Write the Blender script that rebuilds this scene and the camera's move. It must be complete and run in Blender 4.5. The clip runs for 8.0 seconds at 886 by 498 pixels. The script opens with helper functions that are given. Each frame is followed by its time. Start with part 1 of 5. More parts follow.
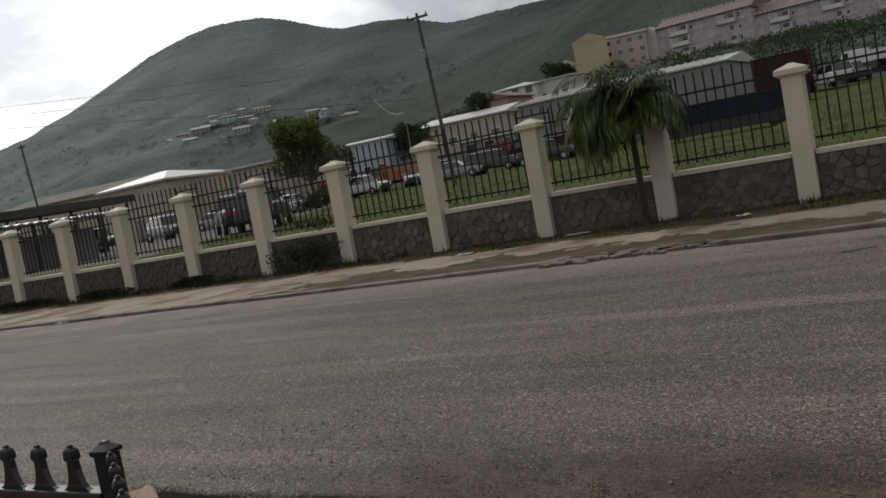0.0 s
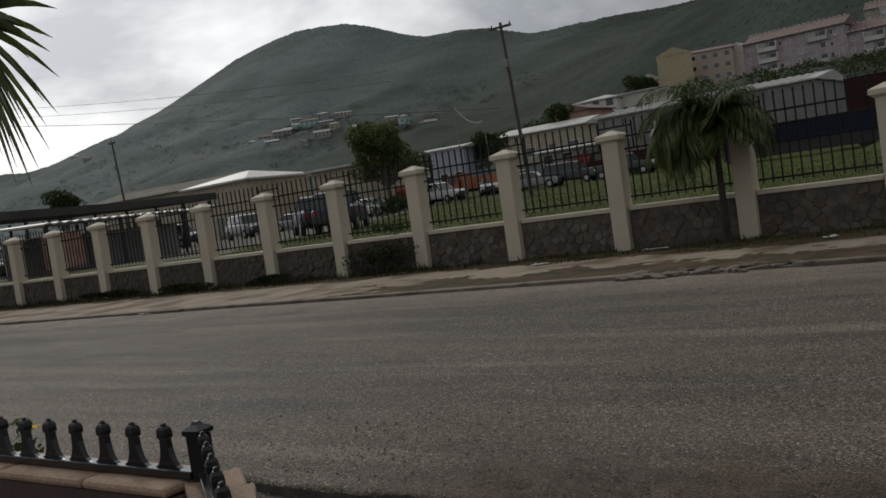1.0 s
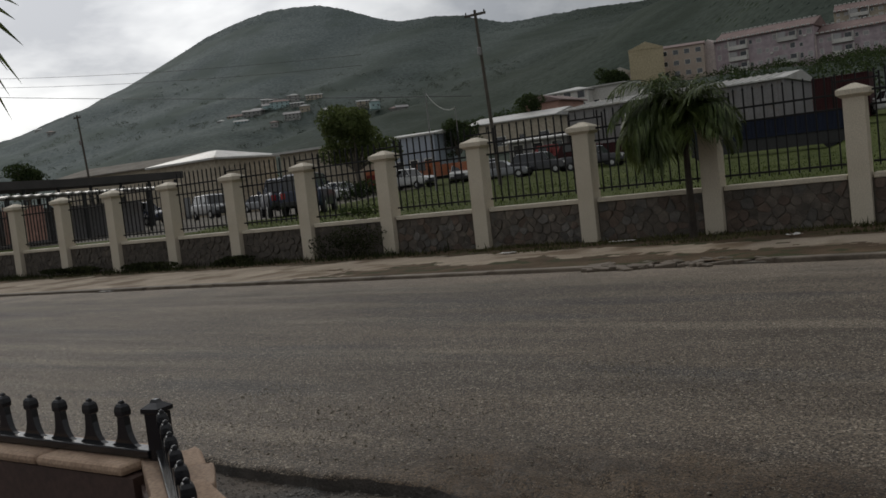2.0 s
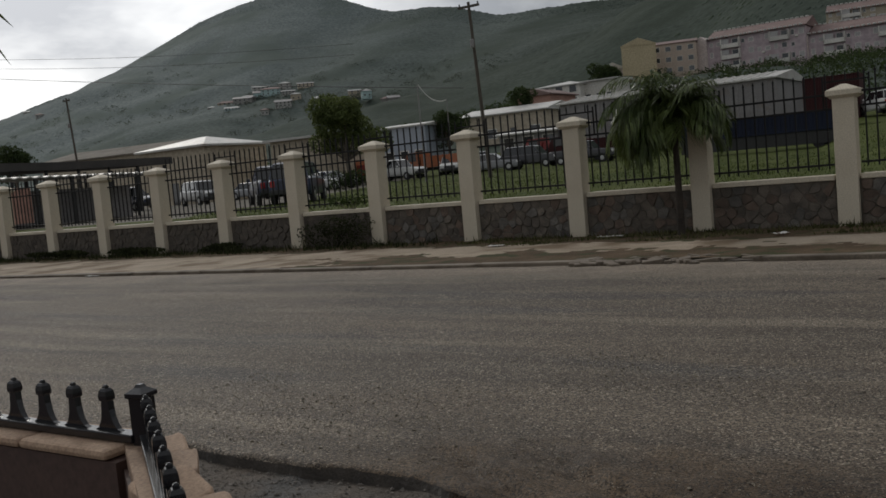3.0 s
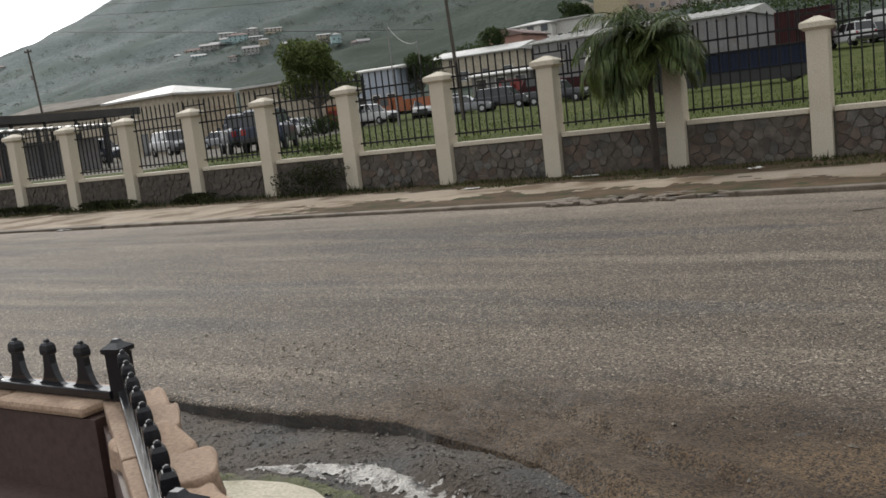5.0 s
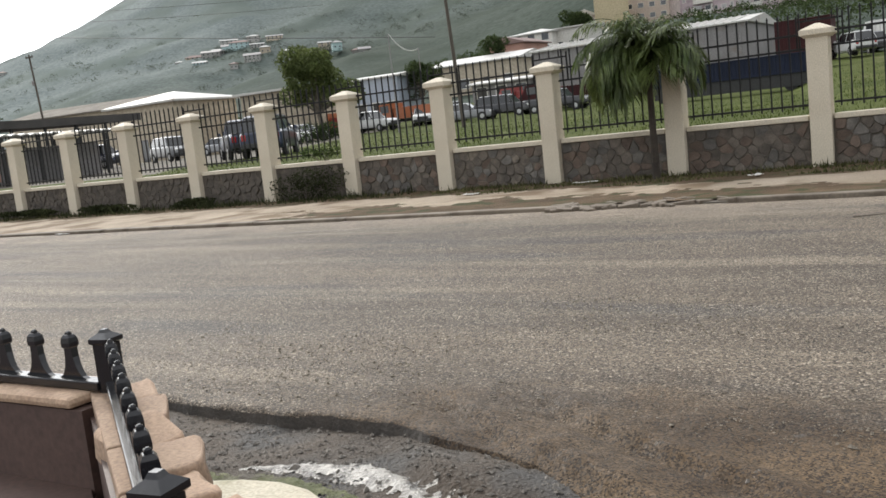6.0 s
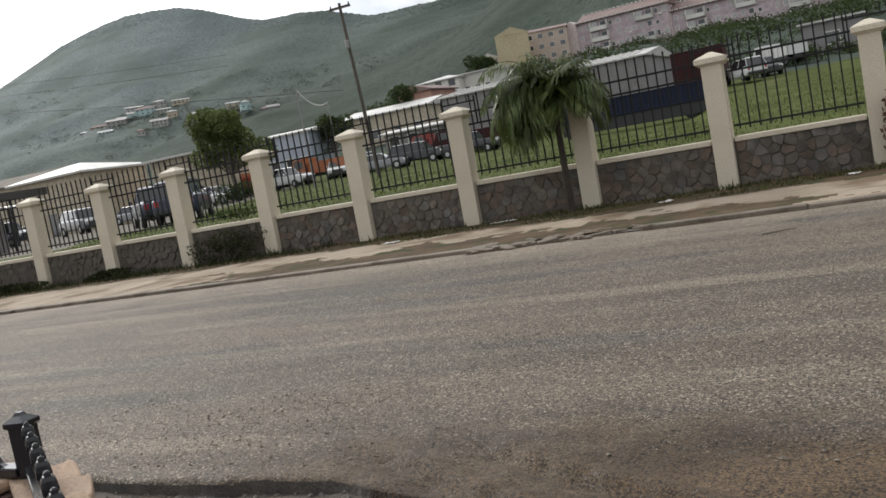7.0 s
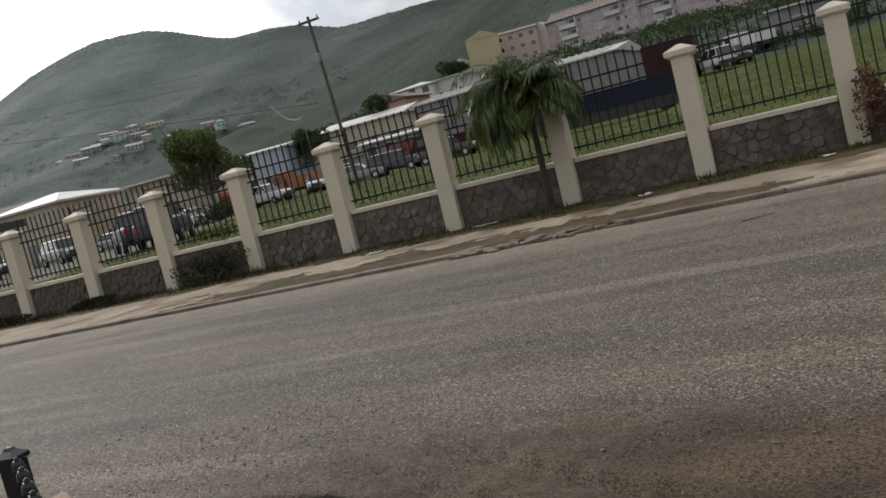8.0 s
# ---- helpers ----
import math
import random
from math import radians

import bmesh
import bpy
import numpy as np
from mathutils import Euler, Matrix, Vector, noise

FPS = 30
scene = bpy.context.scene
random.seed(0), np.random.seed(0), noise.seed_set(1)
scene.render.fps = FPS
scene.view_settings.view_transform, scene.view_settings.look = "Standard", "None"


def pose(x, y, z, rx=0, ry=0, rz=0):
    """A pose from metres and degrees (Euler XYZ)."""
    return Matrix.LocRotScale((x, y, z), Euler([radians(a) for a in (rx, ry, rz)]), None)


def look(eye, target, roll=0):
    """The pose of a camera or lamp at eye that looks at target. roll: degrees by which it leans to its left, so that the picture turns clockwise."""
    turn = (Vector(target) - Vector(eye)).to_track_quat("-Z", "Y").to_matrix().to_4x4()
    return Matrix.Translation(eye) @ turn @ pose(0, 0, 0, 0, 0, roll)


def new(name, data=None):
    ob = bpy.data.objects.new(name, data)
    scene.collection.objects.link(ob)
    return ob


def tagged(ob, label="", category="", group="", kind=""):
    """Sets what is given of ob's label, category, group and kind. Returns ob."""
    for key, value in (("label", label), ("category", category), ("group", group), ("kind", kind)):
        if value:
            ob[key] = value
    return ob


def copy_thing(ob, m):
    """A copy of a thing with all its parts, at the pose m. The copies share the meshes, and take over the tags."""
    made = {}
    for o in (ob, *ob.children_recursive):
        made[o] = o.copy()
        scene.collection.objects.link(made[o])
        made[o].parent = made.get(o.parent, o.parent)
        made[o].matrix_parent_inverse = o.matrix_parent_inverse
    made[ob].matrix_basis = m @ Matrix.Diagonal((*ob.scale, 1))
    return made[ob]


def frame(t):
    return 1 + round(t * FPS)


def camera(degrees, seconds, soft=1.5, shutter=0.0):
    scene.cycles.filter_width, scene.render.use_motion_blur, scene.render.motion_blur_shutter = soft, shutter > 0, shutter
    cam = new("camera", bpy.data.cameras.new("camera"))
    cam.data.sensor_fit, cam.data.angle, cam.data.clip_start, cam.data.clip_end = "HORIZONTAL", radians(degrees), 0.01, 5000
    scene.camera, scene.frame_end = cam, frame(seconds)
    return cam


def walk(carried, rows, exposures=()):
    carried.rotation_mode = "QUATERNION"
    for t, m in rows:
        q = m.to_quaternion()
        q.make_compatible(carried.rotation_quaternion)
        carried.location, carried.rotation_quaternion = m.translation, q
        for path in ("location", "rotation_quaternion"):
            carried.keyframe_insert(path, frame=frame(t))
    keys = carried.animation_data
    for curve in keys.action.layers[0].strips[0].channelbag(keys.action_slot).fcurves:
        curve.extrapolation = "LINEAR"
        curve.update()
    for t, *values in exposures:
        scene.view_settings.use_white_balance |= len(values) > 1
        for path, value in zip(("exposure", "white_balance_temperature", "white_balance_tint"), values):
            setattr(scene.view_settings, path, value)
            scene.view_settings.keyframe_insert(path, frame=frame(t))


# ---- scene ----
# camera and walk
cam = camera(51.6, 8.0, soft=1.6)
PATH = [
    (0, (-1.090, 1.242, 1.468), (-2.1436, 2.9352, 1.3230), -10.47),
    (0.5, (-1.112, 1.225, 1.457), (-2.2500, 2.8657, 1.3500), -8.15),
    (1, (-1.128, 1.205, 1.449), (-2.3103, 2.8145, 1.3490), -8.26),
    (1.5, (-1.150, 1.223, 1.439), (-2.3037, 2.8521, 1.3235), -7.46),
    (3, (-1.139, 1.216, 1.438), (-2.2455, 2.8746, 1.2801), -5.16),
    (3.5, (-1.142, 1.220, 1.455), (-2.2198, 2.9004, 1.3296), -5.60),
    (4, (-1.156, 1.222, 1.444), (-2.2068, 2.9188, 1.3135), -6.43),
    (4.5, (-1.157, 1.253, 1.450), (-2.2253, 2.9329, 1.2588), -6.90),
    (5, (-1.187, 1.260, 1.429), (-2.2522, 2.9289, 1.1453), -6.63),
    (5.2, (-1.184, 1.273, 1.420), (-2.2329, 2.9480, 1.1104), -6.12),
    (6.3, (-1.206, 1.287, 1.369), (-2.2693, 2.9652, 1.1395), -6.16),
    (6.5, (-1.216, 1.286, 1.364), (-2.2404, 2.9917, 1.1606), -6.58),
    (7, (-1.190, 1.291, 1.377), (-2.1031, 3.0607, 1.1880), -10.52),
    (7.5, (-1.171, 1.280, 1.382), (-2.0277, 3.0783, 1.2083), -13.70),
    (8, (-1.179, 1.288, 1.378), (-2.0594, 3.0748, 1.1948), -14.07),
]
STOPS = [(0, 0.03), (0.5, 0.05), (1, -0.45), (1.5, -0.45), (3, -0.33), (3.5, 0.07), (4, 0.00), (4.5, 0.01), (5, 0.77), (5.2, 1.02), (6.3, 1.34), (6.5, 1.33), (7, 0.97), (7.5, 0.54), (8, 0.53)]
walk(cam, [(t, look(eye, target, roll)) for t, eye, target, roll in PATH], STOPS)

# world: thin bright cloud with a glow where the sun stands, over a clear sky
SUN_WAY = Vector((-0.74, 0.42, 0.52)).normalized()
world = bpy.data.worlds.new("sky")
scene.world = world
world.use_nodes = True
wt = world.node_tree
bg = wt.nodes["Background"]
bg.inputs[1].default_value = 0.1


def wnode(kind, **values):
    n = wt.nodes.new(kind)
    for k, v in values.items():
        n.inputs[k].default_value = v
    return n


sky = wt.nodes.new("ShaderNodeTexSky")
sky.sky_type, sky.sun_disc = "NISHITA", False
sky.sun_elevation = math.asin(SUN_WAY.z)
sky.sun_rotation = math.atan2(SUN_WAY.x, SUN_WAY.y)
coords = wt.nodes.new("ShaderNodeTexCoord")
stretch = wnode("ShaderNodeMapping", Scale=(1.0, 1.0, 2.2))
puffs = wnode("ShaderNodeTexNoise", Scale=3.4, Detail=8.0, Roughness=0.55, Distortion=0.35)
wt.links.new(coords.outputs["Generated"], stretch.inputs["Vector"])
wt.links.new(stretch.outputs["Vector"], puffs.inputs["Vector"])
shade = wt.nodes.new("ShaderNodeValToRGB")
shade.color_ramp.elements[0].position, shade.color_ramp.elements[0].color = 0.36, (2.8, 2.9, 3.1, 1)
shade.color_ramp.elements[1].position, shade.color_ramp.elements[1].color = 0.66, (7.2, 7.2, 7.1, 1)
wt.links.new(puffs.outputs["Fac"], shade.inputs["Fac"])
toward = wt.nodes.new("ShaderNodeVectorMath")
toward.operation = "DOT_PRODUCT"
toward.inputs[1].default_value = SUN_WAY
wt.links.new(coords.outputs["Generated"], toward.inputs[0])
glow = wt.nodes.new("ShaderNodeMapRange")
glow.inputs["From Min"].default_value, glow.inputs["From Max"].default_value = 0.71, 1.0
glow.inputs["To Min"].default_value, glow.inputs["To Max"].default_value = 1.0, 3.0
glow.interpolation_type = "SMOOTHSTEP"
wt.links.new(toward.outputs["Value"], glow.inputs["Value"])
lit = wt.nodes.new("ShaderNodeVectorMath")
lit.operation = "SCALE"
wt.links.new(shade.outputs["Color"], lit.inputs[0])
wt.links.new(glow.outputs["Result"], lit.inputs["Scale"])
blend = wt.nodes.new("ShaderNodeMix")
blend.data_type = "RGBA"
blend.inputs["Factor"].default_value = 0.9
wt.links.new(sky.outputs["Color"], blend.inputs["A"])
wt.links.new(lit.outputs["Vector"], blend.inputs["B"])
wt.links.new(blend.outputs["Result"], bg.inputs["Color"])

sun = new("sun", bpy.data.lights.new("sun", "SUN"))
sun.data.energy, sun.data.angle, sun.data.color = 1.0, radians(11), (1.0, 0.95, 0.87)
sun.matrix_world = look(SUN_WAY * 50, (0, 0, 0))

# ---- materials ----
def material(name, low, high, scale=3.0, fine=40.0, rough=0.8, metal=0.0, bump=0.3, depth=0.01, tint=0.0, wear=None, wear_scale=1.2, wear_at=0.58, squash=(1, 1, 1), spec=0.5):
    """Two scales of noise between two colours, a fine relief, a per-object tint and patches of wear."""
    m = bpy.data.materials.new(name)
    m.use_nodes = True
    t = m.node_tree
    b = t.nodes["Principled BSDF"]
    b.inputs["Roughness"].default_value, b.inputs["Metallic"].default_value = rough, metal
    b.inputs["Specular IOR Level"].default_value = spec
    co = t.nodes.new("ShaderNodeTexCoord")
    mp = t.nodes.new("ShaderNodeMapping")
    mp.inputs["Scale"].default_value = squash
    t.links.new(co.outputs["Object"], mp.inputs["Vector"])

    def noise_at(s, detail):
        n = t.nodes.new("ShaderNodeTexNoise")
        n.inputs["Scale"].default_value, n.inputs["Detail"].default_value = s, detail
        t.links.new(mp.outputs["Vector"], n.inputs["Vector"])
        return n.outputs["Fac"]

    def mixed(a, c, f, how="MIX"):
        n = t.nodes.new("ShaderNodeMix")
        n.data_type, n.blend_type = "RGBA", how
        for sock, v in (("A", a), ("B", c), ("Factor", f)):
            if isinstance(v, (tuple, float, int)):
                n.inputs[sock].default_value = (*v, 1) if isinstance(v, tuple) else v
            else:
                t.links.new(v, n.inputs[sock])
        return n.outputs["Result"]

    def spread(f, a, c):
        n = t.nodes.new("ShaderNodeMapRange")
        n.inputs["From Min"].default_value, n.inputs["From Max"].default_value = a, c
        t.links.new(f, n.inputs["Value"])
        return n.outputs["Result"]

    coarse, grain = noise_at(scale, 5), noise_at(fine, 3)
    col = mixed(low, high, spread(coarse, 0.3, 0.7))
    g = t.nodes.new("ShaderNodeMapRange")
    g.inputs["From Min"].default_value, g.inputs["From Max"].default_value = 0.25, 0.75
    g.inputs["To Min"].default_value, g.inputs["To Max"].default_value = 0.72, 1.28
    t.links.new(grain, g.inputs["Value"])
    col = mixed(col, g.outputs["Result"], 1.0, "MULTIPLY")
    if wear:
        col = mixed(col, wear, spread(noise_at(wear_scale, 6), wear_at, wear_at + 0.12))
    if tint:
        info = t.nodes.new("ShaderNodeObjectInfo")
        r = t.nodes.new("ShaderNodeMapRange")
        r.inputs["To Min"].default_value, r.inputs["To Max"].default_value = 1 - tint, 1 + tint
        t.links.new(info.outputs["Random"], r.inputs["Value"])
        col = mixed(col, r.outputs["Result"], 1.0, "MULTIPLY")
    t.links.new(col, b.inputs["Base Color"])
    if bump:
        bp = t.nodes.new("ShaderNodeBump")
        bp.inputs["Strength"].default_value, bp.inputs["Distance"].default_value = bump, depth
        t.links.new(grain, bp.inputs["Height"])
        t.links.new(bp.outputs["Normal"], b.inputs["Normal"])
    return m


def leafy(name, low, high, scale, rough=0.6, spec=0.15):
    """Foliage whose pieces differ from one another and let some light through."""
    m = material(name, low, high, scale, scale * 6, rough, 0, 0.2, 0.02, spec=spec)
    t = m.node_tree
    b = t.nodes["Principled BSDF"]
    col = b.inputs["Base Color"].links[0].from_socket
    geo = t.nodes.new("ShaderNodeNewGeometry")
    r = t.nodes.new("ShaderNodeMapRange")
    r.inputs["To Min"].default_value, r.inputs["To Max"].default_value = 0.6, 1.5
    t.links.new(geo.outputs["Random Per Island"], r.inputs["Value"])
    n = t.nodes.new("ShaderNodeMix")
    n.data_type, n.blend_type = "RGBA", "MULTIPLY"
    n.inputs["Factor"].default_value = 1.0
    t.links.new(col, n.inputs["A"])
    t.links.new(r.outputs["Result"], n.inputs["B"])
    t.links.new(n.outputs["Result"], b.inputs["Base Color"])
    tr = t.nodes.new("ShaderNodeBsdfTranslucent")
    t.links.new(n.outputs["Result"], tr.inputs["Color"])
    mx = t.nodes.new("ShaderNodeMixShader")
    mx.inputs[0].default_value = 0.35
    t.links.new(b.outputs[0], mx.inputs[1])
    t.links.new(tr.outputs[0], mx.inputs[2])
    t.links.new(mx.outputs[0], t.nodes["Material Output"].inputs["Surface"])
    return m


def road_material():
    """Worn chip-seal asphalt: pale chips, long wheel streaks, a spread of brown earth near the verge."""
    m = bpy.data.materials.new("worn_asphalt")
    m.use_nodes = True
    t = m.node_tree
    b = t.nodes["Principled BSDF"]
    co = t.nodes.new("ShaderNodeTexCoord").outputs["Object"]

    def noise_at(scale, detail=4, squash=(1, 1, 1), rough=0.5):
        mp = t.nodes.new("ShaderNodeMapping")
        mp.inputs["Scale"].default_value = squash
        t.links.new(co, mp.inputs["Vector"])
        n = t.nodes.new("ShaderNodeTexNoise")
        n.inputs["Scale"].default_value, n.inputs["Detail"].default_value, n.inputs["Roughness"].default_value = scale, detail, rough
        t.links.new(mp.outputs["Vector"], n.inputs["Vector"])
        return n.outputs["Fac"]

    def ranged(f, a, c, lo=0.0, hi=1.0):
        n = t.nodes.new("ShaderNodeMapRange")
        for k, v in (("From Min", a), ("From Max", c), ("To Min", lo), ("To Max", hi)):
            n.inputs[k].default_value = v
        t.links.new(f, n.inputs["Value"])
        return n.outputs["Result"]

    def mixed(a, c, f, how="MIX"):
        n = t.nodes.new("ShaderNodeMix")
        n.data_type, n.blend_type = "RGBA", how
        for sock, v in (("A", a), ("B", c), ("Factor", f)):
            if isinstance(v, (tuple, float, int)):
                n.inputs[sock].default_value = (*v, 1) if isinstance(v, tuple) else v
            else:
                t.links.new(v, n.inputs[sock])
        return n.outputs["Result"]

    def calc(how, a, c):
        n = t.nodes.new("ShaderNodeMath")
        n.operation, n.use_clamp = how, how != "SUBTRACT"
        for k, v in enumerate((a, c)):
            if isinstance(v, (float, int)):
                n.inputs[k].default_value = v
            else:
                t.links.new(v, n.inputs[k])
        return n.outputs[0]

    col = mixed((0.066, 0.053, 0.04), (0.112, 0.088, 0.064), ranged(noise_at(0.5, 5, (0.35, 1.3, 1)), 0.35, 0.65))
    col = mixed(col, (0.156, 0.127, 0.095), calc("MULTIPLY", ranged(noise_at(1.1, 7, (0.1, 1.6, 1), 0.6), 0.5, 0.64), 0.85))
    col = mixed(col, (0.042, 0.04, 0.039), calc("MULTIPLY", ranged(noise_at(1.3, 5, (0.16, 1.0, 1)), 0.52, 0.68), 0.75))
    chips = t.nodes.new("ShaderNodeTexVoronoi")
    chips.inputs["Scale"].default_value = 125.0
    t.links.new(co, chips.inputs["Vector"])
    sep = t.nodes.new("ShaderNodeSeparateColor")
    t.links.new(chips.outputs["Color"], sep.inputs[0])
    pale = calc("MULTIPLY", ranged(sep.outputs[1], 0.8, 0.97), ranged(noise_at(1.6, 5, (0.4, 1.5, 1)), 0.4, 0.62))
    col = mixed(col, (0.3, 0.255, 0.2), calc("MULTIPLY", pale, 0.8))
    # larger loose stones and dark pits between the chips
    lumps = t.nodes.new("ShaderNodeTexVoronoi")
    lumps.inputs["Scale"].default_value = 78.0
    t.links.new(co, lumps.inputs["Vector"])
    lum = t.nodes.new("ShaderNodeSeparateColor")
    t.links.new(lumps.outputs["Color"], lum.inputs[0])
    col = mixed(col, (0.3, 0.26, 0.205), calc("MULTIPLY", ranged(lum.outputs[0], 0.9, 0.96), 0.7))
    col = mixed(col, (0.018, 0.016, 0.014), calc("MULTIPLY", ranged(lum.outputs[0], 0.17, 0.08), 0.75))
    # earth washed over the edge of the road
    where = t.nodes.new("ShaderNodeSeparateXYZ")
    t.links.new(co, where.inputs[0])
    wander = ranged(noise_at(0.8, 6), 0.3, 0.7, -0.5, 0.5)
    edge = calc("SUBTRACT", where.outputs["Y"], wander)
    near = calc("MULTIPLY", ranged(edge, 5.85, 5.1), ranged(where.outputs["X"], -4.9, -3.7))
    col = mixed(col, mixed((0.03, 0.018, 0.009), (0.074, 0.049, 0.027), ranged(noise_at(1.6, 6, (0.6, 1.3, 1)), 0.36, 0.62)), calc("MULTIPLY", near, ranged(noise_at(0.9, 5, (0.5, 1.6, 1)), 0.3, 0.5, 0.72, 1.0)))
    far = ranged(edge, 11.6, 13.0)
    col = mixed(col, (0.22, 0.18, 0.138), calc("MULTIPLY", far, 0.8))
    col = mixed(col, ranged(sep.outputs[0], 0, 1, 0.1, 2.1), 1.0, "MULTIPLY")
    t.links.new(col, b.inputs["Base Color"])
    t.links.new(ranged(sep.outputs[2], 0.0, 1.0, 0.68, 1.0), b.inputs["Roughness"])
    b.inputs["Specular IOR Level"].default_value = 0.35
    bp = t.nodes.new("ShaderNodeBump")
    bp.inputs["Strength"].default_value, bp.inputs["Distance"].default_value = 0.9, 0.015
    t.links.new(sep.outputs[0], bp.inputs["Height"])
    t.links.new(bp.outputs["Normal"], b.inputs["Normal"])
    return m


def glass_material(name, tint, rough=0.08):
    m = bpy.data.materials.new(name)
    m.use_nodes = True
    b = m.node_tree.nodes["Principled BSDF"]
    b.inputs["Base Color"].default_value = (*tint, 1)
    b.inputs["Roughness"].default_value = rough
    b.inputs["Coat Weight"].default_value = 0.6
    return m


ASPHALT = road_material()
# broken lip face: its shade and wetness are put into the dark colour
SHADED_EDGE = material("shaded_broken_edge", (0.032, 0.028, 0.024), (0.07, 0.06, 0.05), 6, 60, 0.8, bump=0.8)
CREAM = material("cream_painted_render", (0.51, 0.45, 0.35), (0.59, 0.53, 0.425), 1.5, 60, 0.75, wear=(0.4, 0.36, 0.285), wear_scale=2.4, wear_at=0.62, bump=0.25, depth=0.004, tint=0.04)
STONE = material("rubble_stone", (0.07, 0.06, 0.05), (0.14, 0.117, 0.095), 7, 55, 0.85, bump=0.8, depth=0.014, tint=0.28, wear=(0.19, 0.16, 0.125), wear_scale=3.2, wear_at=0.62)
RUDDY_STONE = material("ruddy_rubble_stone", (0.08, 0.058, 0.045), (0.145, 0.107, 0.083), 7, 55, 0.85, bump=0.8, depth=0.014, tint=0.28)
GREY_STONE = material("grey_rubble_stone", (0.075, 0.069, 0.062), (0.15, 0.137, 0.121), 7, 55, 0.85, bump=0.8, depth=0.014, tint=0.28)
MORTAR = material("dark_mortar", (0.085, 0.074, 0.06), (0.14, 0.122, 0.1), 6, 70, 0.9, bump=0.5)
IRON = material("black_painted_iron", (0.008, 0.008, 0.009), (0.016, 0.015, 0.015), 8, 90, 0.6, bump=0.15, depth=0.002, spec=0.25)
GLOSS_IRON = material("glossy_black_cast_iron", (0.008, 0.008, 0.01), (0.014, 0.014, 0.016), 8, 60, 0.2, bump=0.12, depth=0.002, spec=0.5)
KERB = material("worn_concrete", (0.11, 0.088, 0.066), (0.2, 0.165, 0.128), 2.2, 50, 0.85, wear=(0.09, 0.07, 0.05), wear_scale=1.6, wear_at=0.5, bump=0.4, tint=0.12)
PAVE = material("dusty_pavement", (0.22, 0.177, 0.13), (0.37, 0.308, 0.238), 0.9, 45, 0.9, wear=(0.15, 0.108, 0.07), wear_scale=0.8, wear_at=0.5, bump=0.5, spec=0.15)
EARTH = material("gravelly_earth", (0.034, 0.025, 0.018), (0.08, 0.061, 0.044), 2.0, 55, 0.85, wear=(0.05, 0.047, 0.044), wear_scale=1.5, wear_at=0.52, bump=0.9, depth=0.02)
GRASSY = material("grassy_ground", (0.044, 0.058, 0.016), (0.084, 0.098, 0.033), 0.35, 9, 0.9, wear=(0.12, 0.115, 0.06), wear_scale=0.25, wear_at=0.62, bump=0.7, depth=0.05, spec=0.04)
LOT = material("grey_gravel_lot", (0.1, 0.092, 0.078), (0.16, 0.147, 0.126), 0.6, 30, 0.9, bump=0.4, spec=0.08)
BLADES = leafy("grass_blades", (0.042, 0.06, 0.014), (0.082, 0.1, 0.03), 0.4, 0.9, 0.03)
# far crowns greyer and paler than near ones, haze mixed into their colour
HAZY_LEAVES = leafy("hazy_far_canopy", (0.062, 0.075, 0.06), (0.1, 0.114, 0.092), 0.03, 0.9)
DRY_WEEDS = leafy("dry_weeds", (0.05, 0.056, 0.022), (0.105, 0.1, 0.05), 1.5, 0.9, 0.05)
DARK_WEEDS = leafy("dark_weeds", (0.024, 0.03, 0.014), (0.052, 0.058, 0.028), 1.5, 0.9, 0.05)
WEEDS = leafy("weeds", (0.035, 0.06, 0.016), (0.075, 0.1, 0.03), 1.5)
# greyed, lifted greens: distance haze is painted into both hillside colours
FOREST = material("hazy_wooded_hillside", (0.086, 0.098, 0.086), (0.104, 0.116, 0.1), 0.012, 0.3, 0.95, wear=(0.074, 0.086, 0.07), wear_scale=0.009, wear_at=0.5, bump=0.45, depth=0.9, spec=0.03)
CANOPY = material("hazy_mountain_canopy", (0.086, 0.098, 0.086), (0.104, 0.116, 0.1), 0.012, 1.1, 0.95, wear=(0.1, 0.115, 0.084), wear_scale=0.006, wear_at=0.55, bump=0.2, depth=0.3, spec=0.05)


